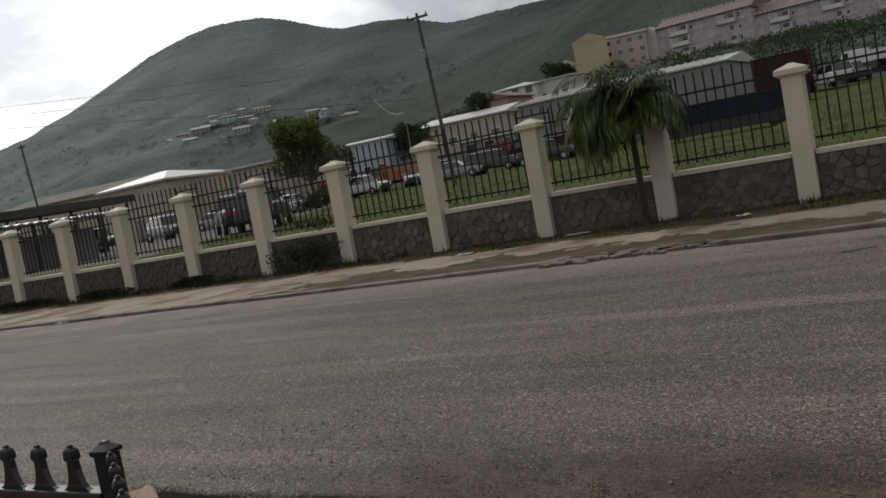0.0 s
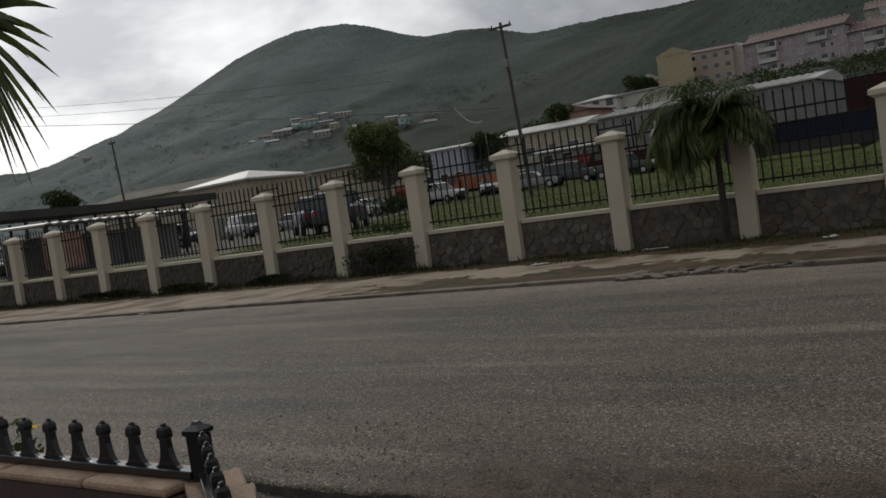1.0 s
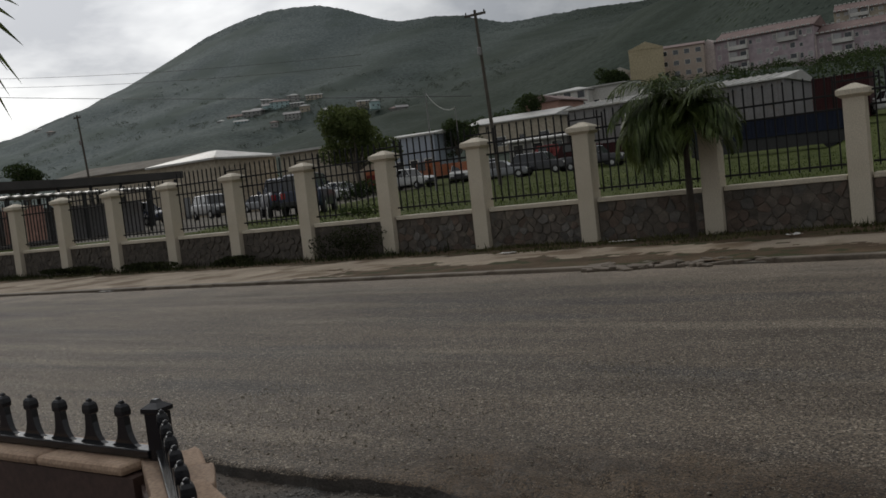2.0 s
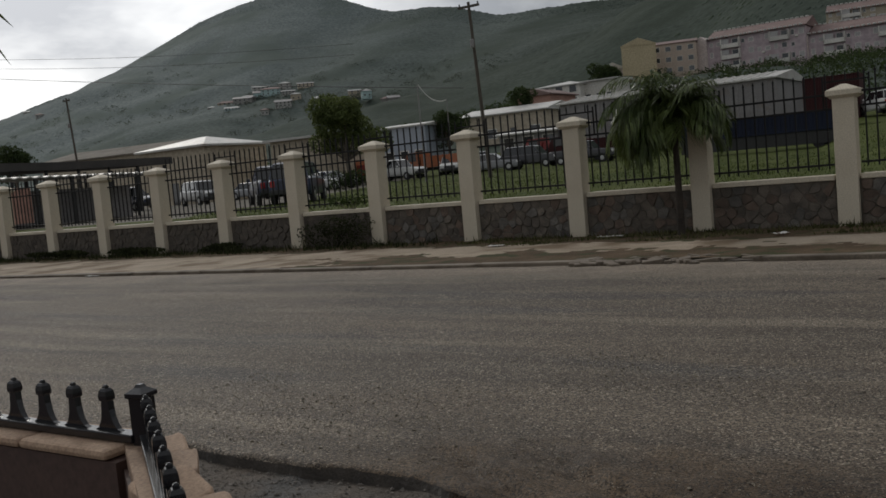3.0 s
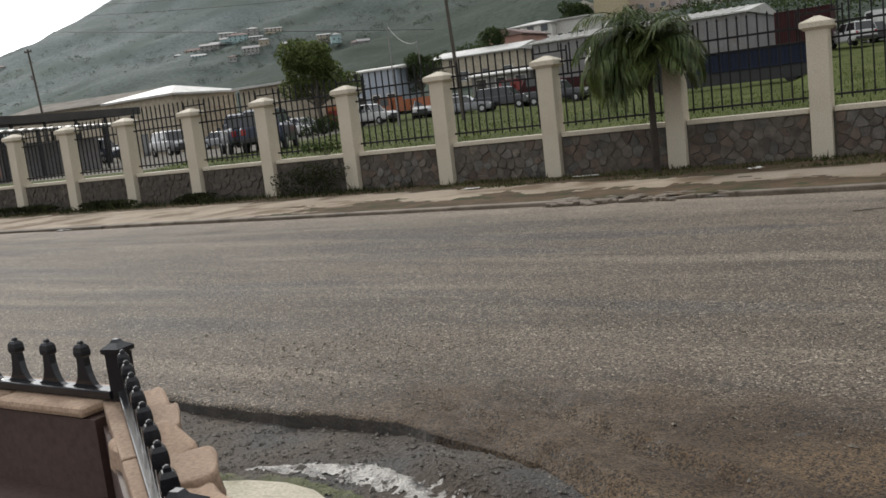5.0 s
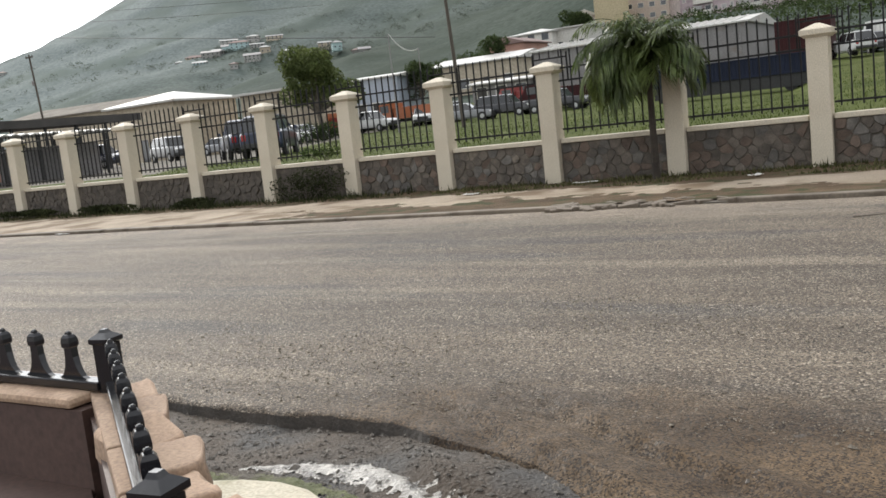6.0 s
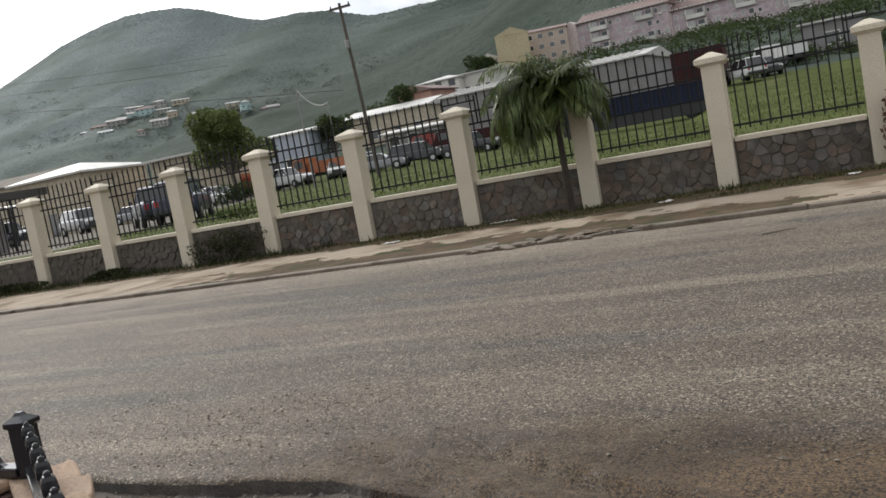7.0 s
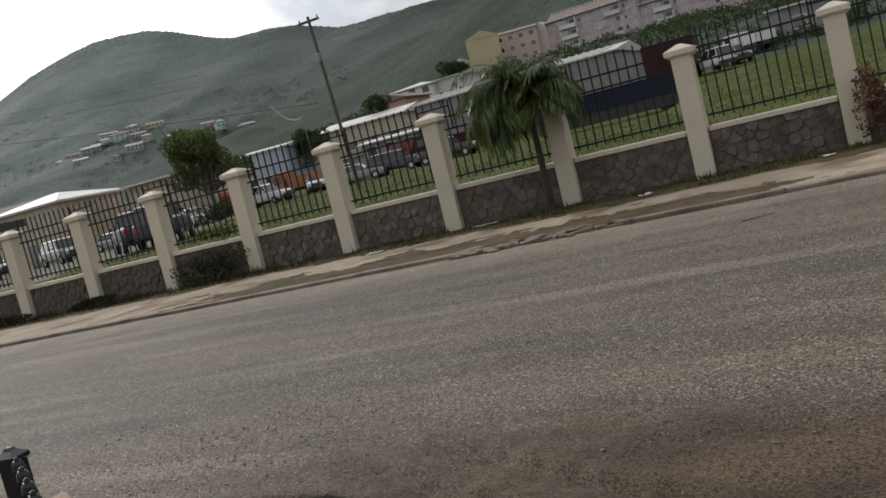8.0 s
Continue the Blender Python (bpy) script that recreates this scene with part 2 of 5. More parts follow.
def hazier_westward(m, west, east):
    """Painted haze: slopes turn paler and bluer westward, over darker wood in the east."""
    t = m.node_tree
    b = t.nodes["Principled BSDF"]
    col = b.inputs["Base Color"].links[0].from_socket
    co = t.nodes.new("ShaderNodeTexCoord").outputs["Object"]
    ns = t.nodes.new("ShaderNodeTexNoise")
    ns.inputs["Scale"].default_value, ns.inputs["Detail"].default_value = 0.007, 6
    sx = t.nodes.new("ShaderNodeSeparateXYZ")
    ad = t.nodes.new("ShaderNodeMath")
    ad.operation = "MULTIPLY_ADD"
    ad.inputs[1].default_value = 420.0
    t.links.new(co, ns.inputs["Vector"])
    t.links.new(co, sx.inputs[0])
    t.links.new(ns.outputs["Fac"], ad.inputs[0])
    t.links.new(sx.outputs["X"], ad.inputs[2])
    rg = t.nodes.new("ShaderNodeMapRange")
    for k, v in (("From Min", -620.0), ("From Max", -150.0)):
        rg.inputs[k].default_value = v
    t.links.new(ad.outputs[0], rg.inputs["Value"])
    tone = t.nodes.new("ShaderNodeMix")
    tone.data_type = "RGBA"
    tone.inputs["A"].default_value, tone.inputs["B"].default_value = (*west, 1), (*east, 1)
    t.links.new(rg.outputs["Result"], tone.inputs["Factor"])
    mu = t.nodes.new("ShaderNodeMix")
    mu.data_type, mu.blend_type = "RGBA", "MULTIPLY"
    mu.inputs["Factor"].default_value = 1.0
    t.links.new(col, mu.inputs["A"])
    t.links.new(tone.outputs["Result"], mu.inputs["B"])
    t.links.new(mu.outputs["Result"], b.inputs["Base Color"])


# haze tint multiplied into the slope and canopy colour
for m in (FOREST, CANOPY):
    hazier_westward(m, (1.68, 1.74, 1.96), (0.6, 0.66, 0.63))
LIGHT_LEAVES = leafy("light_tree_leaves", (0.065, 0.09, 0.028), (0.13, 0.155, 0.055), 0.9)
LEAVES = leafy("tree_leaves", (0.026, 0.042, 0.015), (0.052, 0.07, 0.026), 0.9, 0.8)
PALM = leafy("palm_leaflets", (0.048, 0.076, 0.02), (0.13, 0.16, 0.052), 2.0, 0.38, 0.5)
BARK = material("grey_bark", (0.07, 0.058, 0.045), (0.14, 0.12, 0.095), 5, 40, 0.9, bump=0.7, depth=0.02)
BROWN = material("brown_painted_concrete", (0.055, 0.032, 0.026), (0.085, 0.05, 0.04), 2, 60, 0.6, bump=0.2, depth=0.003, wear=(0.045, 0.03, 0.026), wear_scale=3)
SANDSTONE = material("tan_sandstone", (0.27, 0.18, 0.122), (0.4, 0.285, 0.198), 5, 110, 0.85, bump=0.35, depth=0.006, tint=0.15, wear=(0.2, 0.135, 0.095), wear_scale=7)
POLE_WOOD = material("weathered_pole_wood", (0.06, 0.05, 0.04), (0.1, 0.085, 0.07), 3, 25, 0.9, squash=(4, 4, 0.4))
WIRE = material("black_cable", (0.02, 0.02, 0.02), (0.03, 0.03, 0.03), 4, 20, 0.6, bump=0)
WHITE_ROOF = material("pale_metal_roof", (0.4, 0.39, 0.37), (0.54, 0.53, 0.5), 0.6, 10, 0.5, wear=(0.38, 0.33, 0.28), wear_scale=0.5, wear_at=0.6, bump=0.2)
GREY_SHEET = material("grey_sheet_wall", (0.19, 0.18, 0.18), (0.25, 0.24, 0.24), 0.5, 12, 0.6, bump=0.2, wear=(0.2, 0.17, 0.15), wear_scale=0.7, wear_at=0.58)
DULL_ROOF = material("dull_tan_roof", (0.13, 0.118, 0.1), (0.2, 0.182, 0.155), 0.5, 10, 0.9, spec=0.1)
PALM_TRUNK = material("dark_palm_trunk", (0.022, 0.017, 0.013), (0.05, 0.04, 0.03), 6, 40, 0.9, bump=0.7, depth=0.01)
VERGE_EARTH = material("brown_earth_verge", (0.06, 0.042, 0.026), (0.125, 0.088, 0.056), 1.3, 40, 0.95, wear=(0.05, 0.052, 0.025), wear_scale=2.2, wear_at=0.5, bump=0.7, depth=0.02, spec=0.1)
DARK_ROOF = material("dark_felt_roof", (0.035, 0.033, 0.032), (0.07, 0.065, 0.06), 0.7, 15, 0.85)
PINK = material("pink_render", (0.39, 0.315, 0.335), (0.46, 0.38, 0.4), 0.15, 0.8, 0.8, wear=(0.36, 0.28, 0.29), wear_scale=0.2, bump=0.1)
PALE_PINK = material("pale_pink_render", (0.55, 0.47, 0.44), (0.64, 0.56, 0.53), 0.2, 3, 0.8, bump=0.1)
PEACH = material("peach_render", (0.4, 0.325, 0.265), (0.48, 0.395, 0.33), 0.2, 3, 0.8, bump=0.1)
LOUVRE = material("pale_louvre_slats", (0.33, 0.32, 0.32), (0.45, 0.44, 0.43), 0.8, 9, 0.7, bump=0.2, squash=(1, 1, 8))
# weathered tones drawn towards the slope's own: haze put into the colour
HILL_WALL = material("hazy_weathered_wall", (0.25, 0.25, 0.235), (0.33, 0.325, 0.305), 0.1, 3, 0.85, bump=0.1, tint=0.2)
HILL_ROOF = material("hazy_weathered_roof", (0.34, 0.345, 0.34), (0.44, 0.44, 0.43), 0.1, 3, 0.8, bump=0.1, tint=0.2)
YELLOW = material("ochre_render", (0.4, 0.335, 0.21), (0.48, 0.4, 0.26), 0.2, 3, 0.8, bump=0.1)
BEIGE = material("beige_render", (0.36, 0.31, 0.235), (0.46, 0.4, 0.31), 0.2, 3, 0.8, bump=0.1, tint=0.12)
WHITEWASH = material("white_painted_wall", (0.55, 0.53, 0.49), (0.68, 0.66, 0.61), 0.3, 5, 0.8, bump=0.1, tint=0.15)
SALMON = material("salmon_render", (0.34, 0.19, 0.15), (0.42, 0.25, 0.195), 0.3, 5, 0.8, bump=0.1)
RED_ROOF = material("red_brown_roof", (0.15, 0.1, 0.09), (0.22, 0.15, 0.135), 0.4, 6, 0.75)
TURQUOISE = material("turquoise_wall", (0.3, 0.42, 0.42), (0.38, 0.5, 0.5), 0.4, 6, 0.8)
PANE = glass_material("dark_window_pane", (0.03, 0.034, 0.04))
CAR_GLASS = glass_material("tinted_car_glass", (0.012, 0.014, 0.016), 0.04)
RUBBER = material("tyre_rubber", (0.015, 0.015, 0.015), (0.025, 0.025, 0.025), 8, 60, 0.85)
RIM = material("alloy_rim", (0.4, 0.4, 0.4), (0.5, 0.5, 0.5), 8, 40, 0.35, metal=0.9, bump=0)
PLASTIC = material("black_bumper_plastic", (0.02, 0.02, 0.02), (0.032, 0.032, 0.032), 8, 60, 0.6)
LAMP_GLASS = glass_material("clear_lamp_lens", (0.6, 0.6, 0.58), 0.1)
RED_LENS = glass_material("red_lamp_lens", (0.3, 0.01, 0.01), 0.15)


def paint(name, colour):
    m = material(name, tuple(c * 0.9 for c in colour), colour, 1.2, 30, 0.3, bump=0)
    m.node_tree.nodes["Principled BSDF"].inputs["Coat Weight"].default_value = 0.5
    return m


WHITE_PAINT = paint("white_car_paint", (0.55, 0.55, 0.54))
BLACK_PAINT = paint("black_car_paint", (0.02, 0.02, 0.023))
NAVY_PAINT = paint("navy_car_paint", (0.018, 0.026, 0.06))
SILVER_PAINT = paint("silver_car_paint", (0.2, 0.205, 0.215))
RED_PAINT = paint("red_car_paint", (0.26, 0.03, 0.025))
MAROON_PAINT = material("maroon_paint", (0.034, 0.008, 0.009), (0.048, 0.012, 0.013), 1.2, 30, 0.65, bump=0, spec=0.25)
ORANGE_PAINT = paint("orange_truck_paint", (0.36, 0.11, 0.04))
BLUE_PAINT = material("blue_trailer_paint", (0.012, 0.016, 0.032), (0.017, 0.022, 0.042), 1.2, 30, 0.7, bump=0, spec=0.2, wear=(0.016, 0.022, 0.045), wear_scale=0.9)
PALE_BLUE = paint("pale_blue_sheet_paint", (0.34, 0.38, 0.45))


# ---- mesh helpers ----
def mesh_of(name, bm, mats, smooth=False):
    me = bpy.data.meshes.new(name)
    bm.normal_update()
    bm.to_mesh(me)
    bm.free()
    for m in mats if isinstance(mats, (list, tuple)) else [mats]:
        me.materials.append(m)
    if smooth:
        me.shade_smooth()
    return me


def part(name, bm, mat, parent, label="", smooth=False):
    """Links a bmesh as one mesh object under a thing or a part."""
    ob = new(name, mesh_of(name, bm, mat, smooth))
    ob.parent = parent
    if label:
        ob["label"] = label
    return ob


def thing(name, at, label, category, group="", turn=0.0, kind=""):
    ob = new(name)
    ob.matrix_basis = pose(*at, 0, 0, turn)
    return tagged(ob, label, category, group, kind)


def setting(name, bm, mat, label="", category="", smooth=False):
    ob = new(name, mesh_of(name, bm, mat, smooth))
    return tagged(ob, label, category, kind="structure")


def add_box(bm, x0, x1, y0, y1, z0, z1, bevel=0.0, turn=None):
    made = bmesh.ops.create_cube(bm, size=1)["verts"]
    for v in made:
        v.co = Vector(((x0 + x1) / 2 + v.co.x * (x1 - x0), (y0 + y1) / 2 + v.co.y * (y1 - y0), (z0 + z1) / 2 + v.co.z * (z1 - z0)))
    if bevel:
        edges = list({e for v in made for e in v.link_edges})
        made = list({v for f in bmesh.ops.bevel(bm, geom=edges, offset=bevel, segments=2, profile=0.5, affect="EDGES")["faces"] for v in f.verts} | {v for v in made if v.is_valid})
    if turn:
        for v in made:
            v.co = turn @ v.co
    return made


def boxed(*a, bevel=0.0):
    bm = bmesh.new()
    add_box(bm, *a, bevel=bevel)
    return bm


def add_rod(bm, p, q, r0, r1=None, seg=8, caps=True):
    """A tapered round rod from p to q."""
    p, q = Vector(p), Vector(q)
    r1 = r0 if r1 is None else r1
    turn = (q - p).to_track_quat("Z", "Y")
    rings = []
    for c, r in ((p, r0), (q, r1)):
        rings.append([bm.verts.new(c + turn @ Vector((math.cos(a) * r, math.sin(a) * r, 0))) for a in (2 * math.pi * k / seg for k in range(seg))])
    for k in range(seg):
        bm.faces.new((rings[0][k], rings[0][(k + 1) % seg], rings[1][(k + 1) % seg], rings[1][k]))
    if caps:
        bm.faces.new(rings[0][::-1])
        bm.faces.new(rings[1])


def rod(*a, **k):
    bm = bmesh.new()
    add_rod(bm, *a, **k)
    return bm


def add_lathe(bm, profile, seg=12, at=(0, 0, 0)):
    """Rings of (radius, height) turned round the upright axis."""
    at = Vector(at)
    rings = [[bm.verts.new(at + Vector((math.cos(2 * math.pi * k / seg) * r, math.sin(2 * math.pi * k / seg) * r, z))) for k in range(seg)] for r, z in profile]
    for a, c in zip(rings, rings[1:]):
        for k in range(seg):
            bm.faces.new((a[k], a[(k + 1) % seg], c[(k + 1) % seg], c[k]))
    bm.faces.new(rings[0][::-1])
    bm.faces.new(rings[-1])


def add_loft(bm, rings, closed=True, caps=True):
    rows = [[bm.verts.new(p) for p in r] for r in rings]
    n = len(rows[0])
    for a, c in zip(rows, rows[1:]):
        for k in range(n if closed else n - 1):
            bm.faces.new((a[k], a[(k + 1) % n], c[(k + 1) % n], c[k]))
    if caps:
        bm.faces.new(rows[0][::-1])
        bm.faces.new(rows[-1])


def add_prism(bm, outline, y0, y1):
    """An outline of (x, z) drawn out along y."""
    add_loft(bm, [[(x, y, z) for x, z in outline] for y in (y0, y1)])


def sheet(name, xs, ys, height, mat, label, category, smooth=True):
    xs, ys = np.asarray(xs, float), np.asarray(ys, float)
    X, Y = np.meshgrid(xs, ys)
    Z = height(X, Y)
    co = np.stack([X, Y, Z], -1).reshape(-1, 3)
    n, k = len(xs), len(ys)
    i = (np.arange(k - 1)[:, None] * n + np.arange(n - 1)).ravel()
    me = bpy.data.meshes.new(name)
    me.from_pydata(co.tolist(), [], np.stack([i, i + 1, i + n + 1, i + n], -1).tolist())
    for m in mat if isinstance(mat, (list, tuple)) else [mat]:
        me.materials.append(m)
    if smooth:
        me.shade_smooth()
    return tagged(new(name, me), label, category, kind="structure")


def soup(name, tris, mat, quads=False):
    """One mesh of loose triangles (or quads) from an array of corners."""
    tris = np.asarray(tris, float)
    n, c = tris.shape[0], tris.shape[1]
    me = bpy.data.meshes.new(name)
    me.from_pydata(tris.reshape(-1, 3).tolist(), [], np.arange(n * c).reshape(n, c).tolist())
    me.materials.append(mat)
    return me


def smooth01(t):
    t = np.clip(t, 0, 1)
    return t * t * (3 - 2 * t)


def waves(X, Y, size, seed, octaves=4):
    """Cheap smooth noise in about -1..1 on arrays."""
    rng = np.random.RandomState(seed)
    out, amp, total = np.zeros_like(X), 1.0, 0.0
    for _ in range(octaves):
        for _ in range(3):
            a, ph = rng.uniform(0, 2 * np.pi), rng.uniform(0, 2 * np.pi, 2)
            out += amp / 3 * np.sin((X * np.cos(a) + Y * np.sin(a)) * 2 * np.pi / size + ph[0] + 1.3 * np.sin((Y * np.cos(a) - X * np.sin(a)) * 2 * np.pi / size / 1.7 + ph[1]))
        total, amp, size = total + amp, amp * 0.55, size * 0.47
    return out / total * 1.6

# ---- land ----
RIDGE_X = np.arange(-2600, 601, 125.0)
RIDGE_Z = np.interp(RIDGE_X, [-2600, -1900, -1775, -1650, -1525, -1400, -1275, -1150, -1025, -930, -830, -775, -650, -525, -400, -275, 600],
                    [170, 196, 184, 176, 198, 203, 219, 256, 281, 294, 273, 249, 223, 190, 188, 178, 190])


def ridge(X):
    a = np.interp(X, RIDGE_X, RIDGE_Z)
    saddles = sum(deep * np.exp(-(((X - mid) / wide) ** 2)) for mid, wide, deep in ((-985, 55, 5), (-725, 62, 12), (-550, 45, 7)))
    return (a * 2 + np.interp(X - 35, RIDGE_X, RIDGE_Z) + np.interp(X + 35, RIDGE_X, RIDGE_Z)) / 4 - saddles


def land(X, Y):
    """Height of the land behind the street wall."""
    X, Y = np.asarray(X, float), np.asarray(Y, float)
    d = np.clip(Y - 18, 0, None)
    bearing = X / np.maximum(Y, 10)
    field = 0.8 + np.minimum(d, 62) * (0.004 + 0.009 * smooth01((-0.3 - bearing) / 0.15) * smooth01((bearing + 0.9) / 0.15) + 0.026 * smooth01((bearing + 0.205) / 0.035))
    rise = smooth01((Y - 62) / 180) * (5 + 14.5 * smooth01((X + 175) / 90) - 3.2 * smooth01((X + 62) / 40))
    hill = np.clip((Y - 250) / 750, 0, None) ** 1.6 * (ridge(X) - 9)
    spur = 190 * np.exp(-(((X - 135) / 300) ** 2)) * np.exp(-(((Y - 620) / 150) ** 2))
    past = np.clip(Y - 1000, 0, None)
    return field + rise + hill + spur - past * 0.9


def land_rough(X, Y):
    far = smooth01((Y - 300) / 200)
    near = smooth01((Y - 19) / 20)
    gully = waves(X, Y, 420, 3, 3) * 12 * far * (0.2 + 0.8 * smooth01((960 - Y) / 250))
    canopy = waves(X, Y, 34, 5, 3) * 0.7 * far
    return land(X, Y) + gully + canopy + waves(X, Y, 7, 8) * 0.06 * near


def height(x, y):
    return float(land(x, y))


# near verge: the asphalt ends in a broken lip, below it lies wet gravel
def ruts(X, Y):
    """Tyre ruts and low ridges where wheels have turned over the soft earth."""
    q = (Y - 5.2) * 0.83 + (X + 3.3) * 0.55 + waves(X, Y, 1.4, 15, 3) * 0.04
    cut = sum(0.024 * np.exp(-((q - a - 0.11) / 0.06) ** 2) - 0.034 * np.exp(-((q - a) / 0.065) ** 2) for a in (0.02, -0.38, -0.8))
    return cut * smooth01((5.5 - Y) / 0.4) * smooth01((X + 3.9) / 0.5)


def verge(X, Y):
    return ruts(X, Y) - 0.074 + waves(X, Y, 1.1, 11) * 0.012 + waves(X, Y, 0.24, 12, 3) * 0.008 + smooth01((X + 4.0) / 0.9) * 0.05 * smooth01((Y - 4.05) / 0.3)


xs = np.concatenate([np.linspace(-900, -60, 30), np.linspace(-58, -7.2, 112), np.linspace(-7.1, 0, 110), np.linspace(0.3, 14, 30), np.linspace(16, 700, 30)])
ys = np.concatenate([[-400, -120, -30, -8, -4, -2, 0, 1.5], np.linspace(2.4, 5.4, 70), [6.5, 17.0, 17.78], np.linspace(17.8, 60, 90), np.linspace(62, 300, 60)])


def ground_height(X, Y):
    return np.where(Y < 6.0, verge(X, Y), np.where(Y < 17.79, -0.4, land_rough(X, Y)))


ground = sheet("ground", xs, ys, ground_height, [GRASSY, EARTH, LOT, FOREST], "grassy field behind the street wall, earth verge beside the road", "ground")
for p in ground.data.polygons:
    c = p.center
    if c.y < 17:
        p.material_index = 1
    elif c.y > 92 + 6 * math.sin(c.x * 0.2):
        p.material_index = 3
    elif c.x < -26 - 0.5 * (c.y - 22) + 1.5 * math.sin(c.y * 0.4) and 22 < c.y < 92:
        p.material_index = 2

us = np.linspace(-2.75, 1.3, 520)
rows = np.concatenate([np.linspace(300, 900, 110), np.linspace(905, 1060, 34)])
U, R = np.meshgrid(us, rows)
HX, HY = U * R, R
HZ = land_rough(HX, HY)
me = bpy.data.meshes.new("hill")
n = len(us)
i = (np.arange(len(rows) - 1)[:, None] * n + np.arange(n - 1)).ravel()
me.from_pydata(np.stack([HX, HY, HZ], -1).reshape(-1, 3).tolist(), [], np.stack([i, i + 1, i + n + 1, i + n], -1).tolist())
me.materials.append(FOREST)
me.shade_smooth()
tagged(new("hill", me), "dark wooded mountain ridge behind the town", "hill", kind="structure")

# ---- street ----
ROAD_NEAR, KERB_Y = 4.7, 13.1


def road_height(X, Y):
    return waves(X, Y, 5, 21) * 0.008 + waves(X, Y, 0.55, 23) * 0.013 * smooth01((5.6 - Y) / 0.7) * smooth01((X + 4.8) / 1.5) - 0.02 * smooth01((4.5 - Y) / 0.6) + ruts(X, Y)


xs = np.concatenate([np.linspace(-160, -40, 40), np.linspace(-39, -7.4, 120), np.linspace(-7.3, -2.0, 200), np.linspace(-1.9, 12, 90), np.linspace(13, 90, 30)])
ys = np.concatenate([np.linspace(0, 1.4, 44), np.linspace(1.5, 9.2, 56)])
X, S = np.meshgrid(xs, ys)
lip = ROAD_NEAR + waves(X, X * 0.3, 1.3, 31, 5) * 0.04 - 0.2 * smooth01((X + 3.9) / 0.8) - 1.2 * smooth01((X + 3.1) / 1.8)
Y = lip + (KERB_Y + 0.05 - lip) * S / 9.2
Z = road_height(X, Y)
edge = 1 - smooth01((X[0] + 4.2) / 0.9)
Z[0] -= 0.05 + 0.08 * edge
Z[1] -= 0.006 + (0.016 + 0.012 * waves(X[0], X[0] * 0.2, 0.5, 33, 3)) * edge
Z[2] -= 0.006 * edge
me = bpy.data.meshes.new("road")
n = len(xs)
i = (np.arange(len(ys) - 1)[:, None] * n + np.arange(n - 1)).ravel()
me.from_pydata(np.stack([X, Y, Z], -1).reshape(-1, 3).tolist(), [], np.stack([i, i + 1, i + n + 1, i + n], -1).tolist())
me.materials.append(ASPHALT)
me.shade_smooth()
me.materials.append(SHADED_EDGE)
# first row is the lip face, western part darkened with painted shade
for p in me.polygons[: n - 1]:
    p.use_smooth = False
    p.material_index = int(p.center.x < -3.5)
tagged(new("road", me), "worn grey-brown asphalt road with a broken near edge", "road", kind="structure")

PAVE_Z = 0.045
pave = sheet("pavement", np.concatenate([np.linspace(-120, -24, 120), np.linspace(-23.9, 4, 280), np.linspace(4.5, 60, 60)]), np.linspace(KERB_Y + 0.18, 17.7, 44),
      lambda X, Y: PAVE_Z + waves(X, Y, 1.9, 41) * 0.012 - 0.02 * smooth01((Y - 15.9) / 1.2), PAVE,
      "dusty tan pavement with earth and weeds along the wall", "pavement")

pave.data.materials.append(VERGE_EARTH)
mids = np.array([p.center for p in pave.data.polygons])
bare = mids[:, 1] > 16.25 - 0.5 * smooth01((mids[:, 0] + 10) / 5) + 0.35 * waves(mids[:, 0], mids[:, 1], 2.6, 44, 5)
bare |= (mids[:, 1] < 14.6 + 0.7 * waves(mids[:, 0], mids[:, 1], 2.2, 45, 5)) & (np.abs(mids[:, 0] + 7.5) < 5 + 1.5 * waves(mids[:, 0], mids[:, 1], 1.5, 46))
for p, b in zip(pave.data.polygons, bare):
    p.material_index = int(b)

bm = boxed(-120, 60, KERB_Y + 0.02, KERB_Y + 0.2, -0.3, 0.02)
kerb = setting("kerb", bm, MORTAR, "low worn concrete kerb, broken in one stretch", "kerb")
KERB_STARTS = [-6.45 - 2.05 * k for k in range(1, 22)] + [-4.35 + 2.05 * k for k in range(9)]
for k, x in enumerate(KERB_STARTS):
    a = 0.012 * math.sin(k * 2.3)
    part("kerb_stone", boxed(x + 0.012, x + 2.038, KERB_Y + a, KERB_Y + 0.2 + a, -0.08, PAVE_Z + 0.012 + 0.006 * math.sin(k * 5.1), bevel=0.018), KERB, kerb)
rng = random.Random(7)
for k in range(70):
    x, y = rng.uniform(-6.9, -4.2), KERB_Y + rng.uniform(-0.12, 0.45)
    w, d = rng.uniform(0.04, 0.17), rng.uniform(0.03, 0.1)
    bm = bmesh.new()
    add_box(bm, -w, w, -d, d, -0.06, rng.uniform(0.03, 0.05), 0.012, pose(0, 0, 0, rng.uniform(-8, 8), rng.uniform(-8, 8), rng.uniform(-50, 50)))
    ob = part("kerb_stone", bm, KERB, kerb, "broken lump of kerb concrete")
    ob.location = (x, y, 0.008)

# ---- the street wall, its piers and railings ----
BAY, PIER_0, WALL_Y, FOOT = 2.46, -3.92, 17.66, -0.05
PIERS = range(-4, 17)


def pier_x(k):
    return PIER_0 - BAY * k


